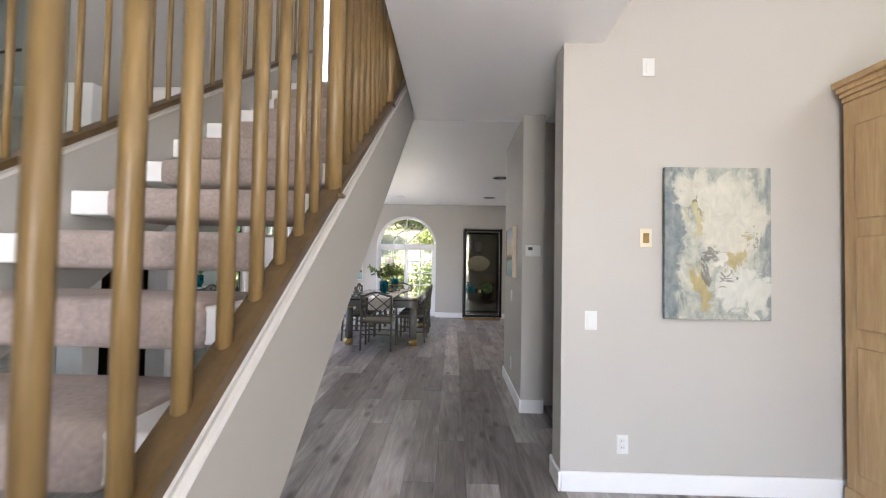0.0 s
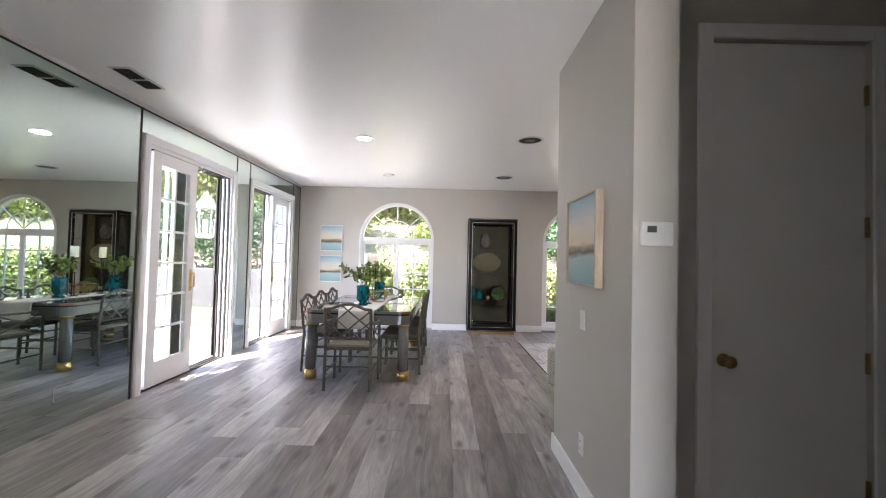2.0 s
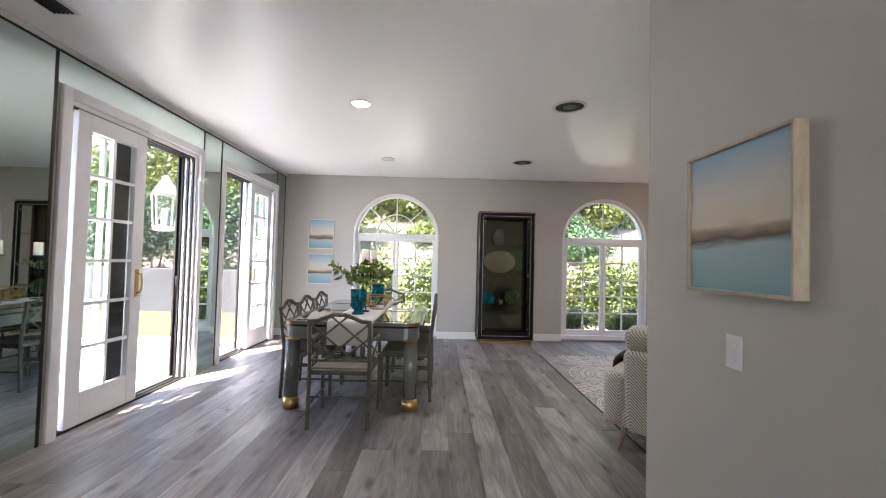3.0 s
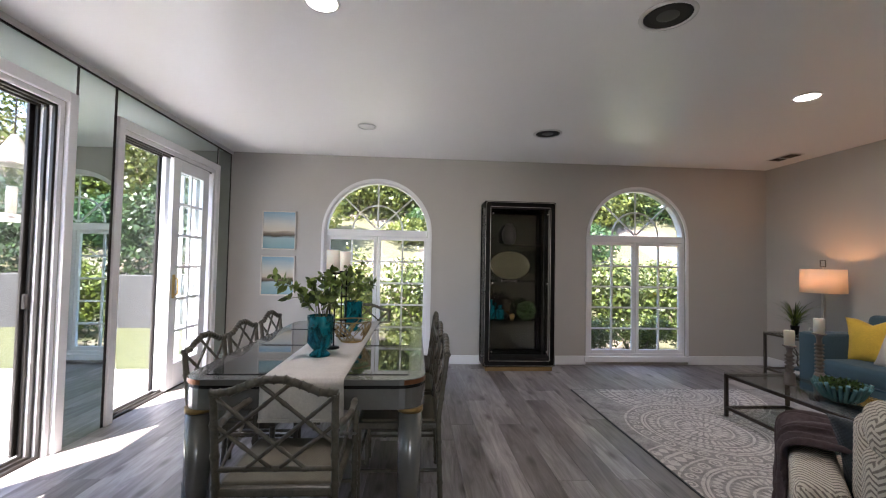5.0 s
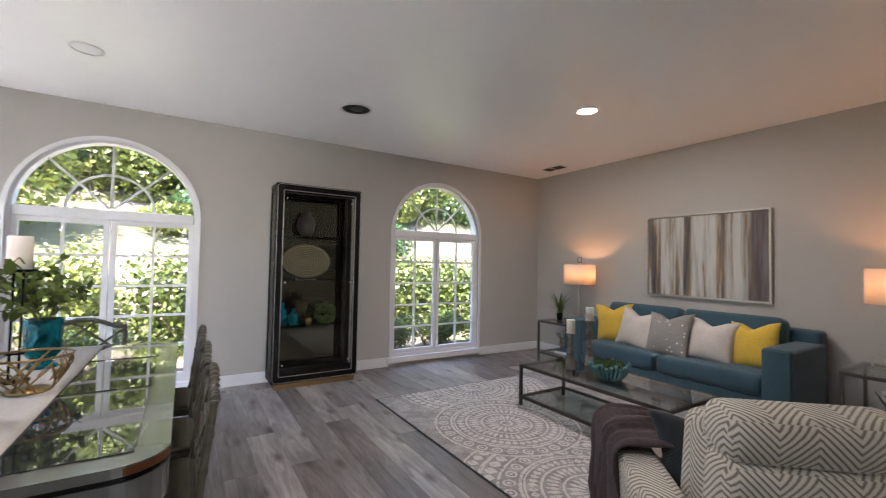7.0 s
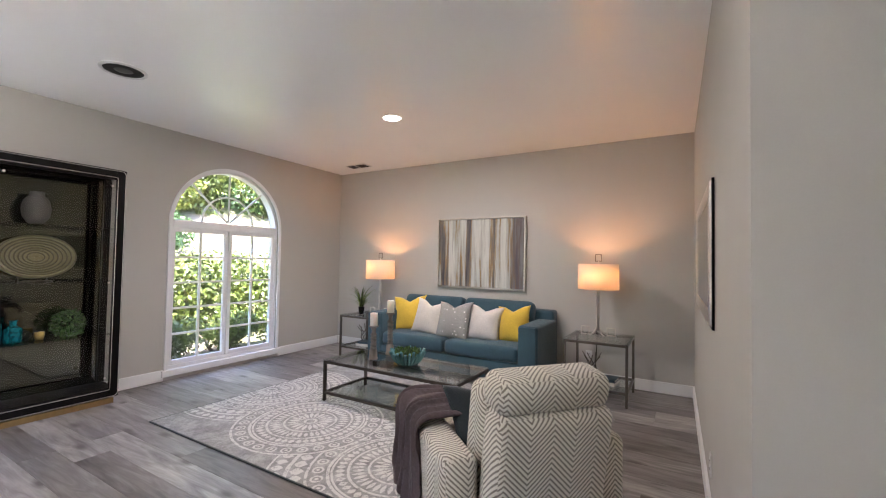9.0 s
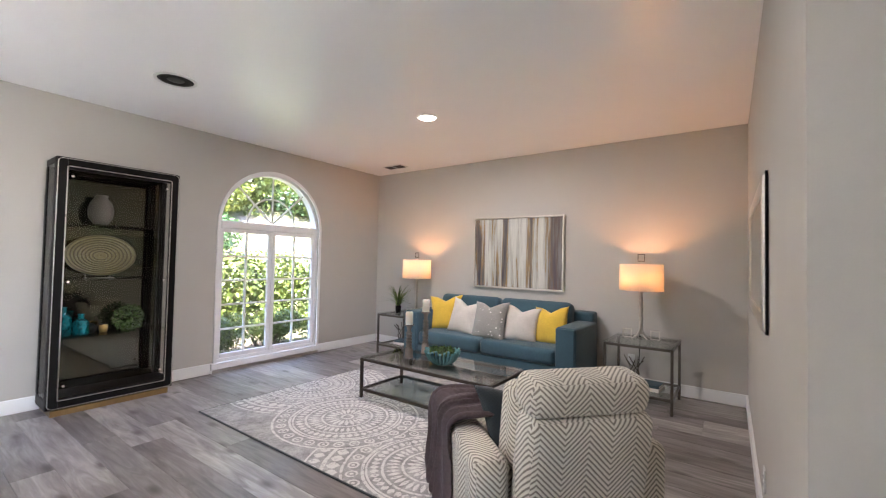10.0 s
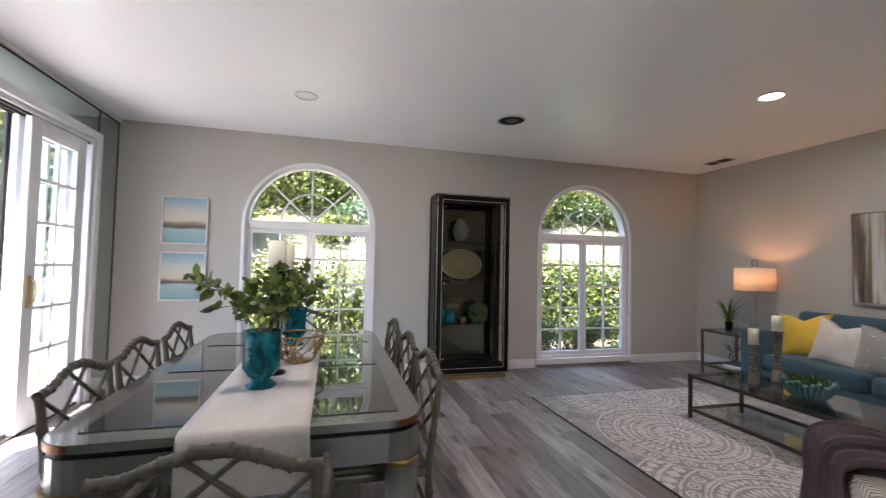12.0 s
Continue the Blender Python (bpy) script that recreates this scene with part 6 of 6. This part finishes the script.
xs = [-220, -120, -70, -45] + [-34 + 1.0 * k for k in range(69)] + [45, 70, 120, 220]
ys = [-220, -100, -40, -15] + [-4 + 1.0 * k for k in range(17)] + [13.2, 13.4, 13.6, 13.8, 13.95, 15.2] + [16 + 1.0 * k for k in range(14)] + [34, 45, 70, 120, 220]
bm = B()
gv = [[bm.verts.new((x, y, ground_height(x, y))) for x in xs] for y in ys]
for a, b in zip(gv, gv[1:]):
    for i in range(len(xs) - 1):
        bm.faces.new((a[i], a[i + 1], b[i + 1], b[i])).smooth = True
setting("ground", bm, ground_mat(), "dry garden earth, lawn and rising bank", "ground")
slab("patio", (-5.4, -2.0, -0.2), (X0 - 0.2, 9.9, -0.03), CONCRETE, "sunlit pale concrete patio", "pavement")
slab("garden_path", (-14, 14.0, 0.5), (20, 15.1, 0.93), PATHSTONE, "pale concrete path on the bank", "pavement")
slab("garden_wall", (-16, 13.15, -0.3), (-3.3, 13.4, 0.98), STUCCO, "low stucco garden wall", "wall", 0.01)


def shrub(name, m, rx, ry, rz, n, size, mat, label, seed, category="shrub", group=""):
    """A leafy mass with an uneven outline, over a few bare stems."""
    s = thing(name, m, label, category, group)
    rng = random.Random(seed)
    lobes = [(Vector((rng.uniform(-0.65, 0.65) * rx, rng.uniform(-0.6, 0.6) * ry, rz * rng.uniform(0.35, 0.8))), rng.uniform(0.35, 0.6)) for _ in range(9)]

    def place(r):
        c, k = r.choice(lobes)
        d = Vector((r.gauss(0, 1), r.gauss(0, 1), r.gauss(0, 1))).normalized()
        rad = r.uniform(0.72, 1.06)
        p = c + Vector((d.x * rx * k * rad, d.y * ry * k * rad, d.z * rz * k * rad))
        p.z = max(0.03, p.z)
        return p, d
    bm = leaves(B(), rng, n, place, size, 0.7)
    part("crown", bm, mat, s)
    st = B()
    for k in range(5):
        c = lobes[k][0]
        tube(st, [(c.x * 0.3, c.y * 0.3, -0.05), (c.x * 0.6, c.y * 0.6, c.z * 0.5), tuple(c)], 0.02, 5, [0.03, 0.02, 0.008])
    part("stems", st, BARK, s)
    return s


rng = random.Random(21)
box_a = shrub("box_hedge", pose(-0.6, 11.2, -0.06), 0.6, 0.42, 0.5, 2600, 0.05, HEDGE, "low clipped box shrub below the window", 1, "shrub", "box shrubs along the house")
for k, x in enumerate((-1.9, 0.7, 1.9, 2.7, 3.7, 4.7, 5.8, 7.0)):
    copy_thing(box_a, pose(x, 11.2 + 0.12 * math.sin(k * 2.1), -0.06, 0, 0, 47 * k))
mid_a = shrub("garden_shrub", pose(2.6, 12.5, -0.06), 0.95, 0.6, 1.35, 4200, 0.085, SUNNY, "bright green leafy shrub in the sun", 2, "shrub", "shrubs before the bank")
mid_b = shrub("garden_shrub", pose(4.0, 12.6, -0.06), 0.9, 0.6, 1.25, 4200, 0.09, HEDGE, "mid-green leafy shrub in the sun", 3, "shrub", "shrubs before the bank")
for k, x in enumerate((-2.6, -1.2, 0.1, 1.3, 5.3, 6.6, 7.9, 9.3)):
    copy_thing(mid_a if k % 2 else mid_b, pose(x, 12.55 + 0.15 * math.sin(k * 1.7), -0.06, 0, 0, 70 * k))
bank_a = shrub("bank_shrub", pose(0.5, 17.0, ground_height(0.5, 17.0) - 0.1), 1.3, 0.9, 0.75, 3600, 0.12, SUNNY, "sunlit ground-cover shrub on the bank", 6, "shrub", "shrubs on the bank")
bank_b = shrub("bank_shrub", pose(4.5, 17.4, ground_height(4.5, 17.4) - 0.1), 1.4, 1.0, 0.9, 3600, 0.13, SHADE, "ivy mound on the bank in shade-darkened green", 8, "shrub", "shrubs on the bank")
for k in range(84):
    x, y = rng.uniform(-15, 16), 16.0 + 10.0 * rng.random() ** 0.8
    copy_thing(bank_a if rng.random() < 0.6 else bank_b, pose(x, y, ground_height(x, y) - 0.12, 0, 0, rng.uniform(0, 360)))
wall_a = shrub("ivy_hedge", pose(-5.2, 14.4, 0.75), 1.5, 0.75, 2.2, 5200, 0.12, SHADE, "tall ivy hedge over the garden wall in shade-darkened green", 12, "hedge", "hedges over the garden wall")
for k, x in enumerate((-7.6, -9.9, -12.4)):
    copy_thing(wall_a, pose(x, 14.4, 0.75, 0, 0, 35 * k + 20))
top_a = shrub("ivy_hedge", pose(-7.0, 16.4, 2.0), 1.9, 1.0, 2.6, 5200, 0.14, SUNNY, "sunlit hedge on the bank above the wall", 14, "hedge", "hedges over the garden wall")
for k, x in enumerate((-10.6, -14.2, -3.6)):
    copy_thing(top_a, pose(x, 16.6, 2.0, 0, 0, 80 * k))


ridge_a = shrub("bank_hedge", pose(-2.0, 18.8, ground_height(-2.0, 18.8) - 0.2), 2.0, 1.1, 2.3, 5200, 0.15, SUNNY, "dense sunlit hedge along the bank", 17, "hedge", "hedges along the bank")
ridge_b = shrub("bank_hedge", pose(0.8, 18.9, ground_height(0.8, 18.9) - 0.2), 2.0, 1.1, 2.2, 5200, 0.15, HEDGE, "dense green hedge along the bank", 18, "hedge", "hedges along the bank")
for k, x in enumerate((-7.6, -4.8, 3.4, 5.6, 8.0, 10.6, 13.2, -10.4)):
    copy_thing(ridge_a if k % 2 else ridge_b, pose(x, 18.8 + 0.5 * math.sin(k * 1.9), ground_height(x, 18.8) - 0.2, 0, 0, 160 * (k % 2) + 9 * k))


def tree(x, y, h, r, seed, mat, label):
    t = thing("tree", pose(x, y, ground_height(x, y) - 0.1), label, "tree", "trees on the bank")
    rng = random.Random(seed)
    bm = tube(B(), [(0, 0, 0), (0.1, 0.05, h * 0.3), (0.0, 0.15, h * 0.55), (0.1, 0.1, h * 0.8)], 0.15, 8, [0.2, 0.15, 0.1, 0.05])
    tips = []
    for k in range(9):
        a, z = rng.uniform(0, 6.28), h * rng.uniform(0.35, 0.75)
        tip = Vector((r * rng.uniform(0.5, 0.95) * math.cos(a), r * rng.uniform(0.5, 0.95) * math.sin(a), z + h * rng.uniform(0.05, 0.3)))
        tube(bm, [(0.05, 0.1, z), tuple(Vector((0.05, 0.1, z)).lerp(tip, 0.5) + Vector((0, 0, 0.15))), tuple(tip)], 0.05, 6, [0.07, 0.045, 0.015])
        tips.append((tip, r * rng.uniform(0.35, 0.55)))
    part("trunk", bm, BARK, t)

    def place(q):
        c, k = q.choice(tips)
        d = Vector((q.gauss(0, 1), q.gauss(0, 1), q.gauss(0, 0.8))).normalized()
        return c + d * k * q.uniform(0.3, 1.0), d
    part("crown", leaves(B(), rng, 6500, place, 0.17, 0.7), mat, t)
    return t


t_a = tree(-1.5, 21.0, 5.5, 3.0, 31, HEDGE, "broad leafy garden tree on the bank")
t_b = tree(4.2, 22.0, 5.0, 2.8, 32, SUNNY, "sunlit leafy tree on the bank")
for k, (x, y) in enumerate(((-6.5, 21.5), (-11.5, 19.5), (9.0, 22), (13.5, 20), (-17, 17), (-13, 10.5), (1.4, 24.5), (-4, 25))):
    copy_thing(t_a if k % 2 else t_b, pose(x, y, ground_height(x, y) - 0.1, 0, 0, 63 * k))

# hanging lantern outside the doors
ln = thing("garden_lantern", pose(-2.85, 7.68, 1.57), "pale metal hanging lantern with pitched roof", "lantern")
part("roof", lathe(B(), [(0.17, 0.40), (0.16, 0.42), (0.05, 0.58), (0.02, 0.62), (0.0, 0.62)], 4), SILVER, ln)
part("base", lathe(B(), [(0.10, 0.0), (0.13, 0.02), (0.13, 0.05), (0.0, 0.05)], 4), SILVER, ln)
for k in range(4):
    a = math.pi / 2 * k
    part("post", tube(B(), [(0.12 * math.cos(a), 0.12 * math.sin(a), 0.03), (0.15 * math.cos(a), 0.15 * math.sin(a), 0.41)], 0.01, 6), SILVER, ln)
part("candle", tube(B(), [(0, 0, 0.05), (0, 0, 0.25)], 0.03, 12), WAX, ln)
part("glass_cylinder", lathe(B(), [(0.085, 0.05), (0.095, 0.40)], 20), GLASS, ln)
part("hanger", tube(B(), [(0, 0, 0.6), (0, 0, 3.06 - 1.57)], 0.005, 6), DARKMETAL, ln)
slab("eave", (-2.88, -3.2, 3.05), (X0 - 0.2, Y1 + 0.2, 3.2), TRIM, "painted roof eave over the garden doors", "eave")
slab("roof", (X0 - 0.2, -3.2, TALL + 0.16), (5.2, 7.0, TALL + 0.3), STUCCO, "plain flat roof", "roof")

# ---- floor planks ----
PW, TH = 0.198, 0.012
plank_mesh = {}


def plank(length):
    if length not in plank_mesh:
        bm = box(B(), (0.0005, 0.0005, -TH), (PW - 0.0005, length - 0.0005, 0.0), 0.0012, 1)
        plank_mesh[length] = finish(bm, "plank", FLOOR)
    return plank_mesh[length]


rng = random.Random(5)
YS, YE = 0.0, 10.19


def lay(x, y, end):
    first = True
    while y < end - 0.05:
        ln_ = rng.choice((0.45, 0.75, 1.05, 1.35, 1.65)) if first else 1.8
        first = False
        ln_ = min(ln_, round(end - y, 2))
        ob = new("plank", plank(ln_))
        ob.location, ob.parent = (x, y, 0), floor
        y += ln_


x = X0 - 0.02
while x < X1 + 0.0:
    lay(round(x, 3), 5.0 if x > 1.5 else (2.6 if x < -1.0 else -0.8), YE)
    x += PW
# the entry and the recess, less seen
bm = B()
x = X0 - 0.02
while x < 5.0:
    y = -3.0
    top = 5.0 if x > 1.5 else (2.6 if x < -1.0 else -0.8)
    while y < top - 0.05:
        l2 = min(1.8, top - y)
        box(bm, (x + 0.0012, y + 0.0012, -TH), (x + PW - 0.0012, y + l2 - 0.0012, 0.0))
        y += l2
    x += PW
ob = part("entry_planks", bm, FLOOR, floor, "grey planks of the entry floor")
ob["kind"] = "stuff"
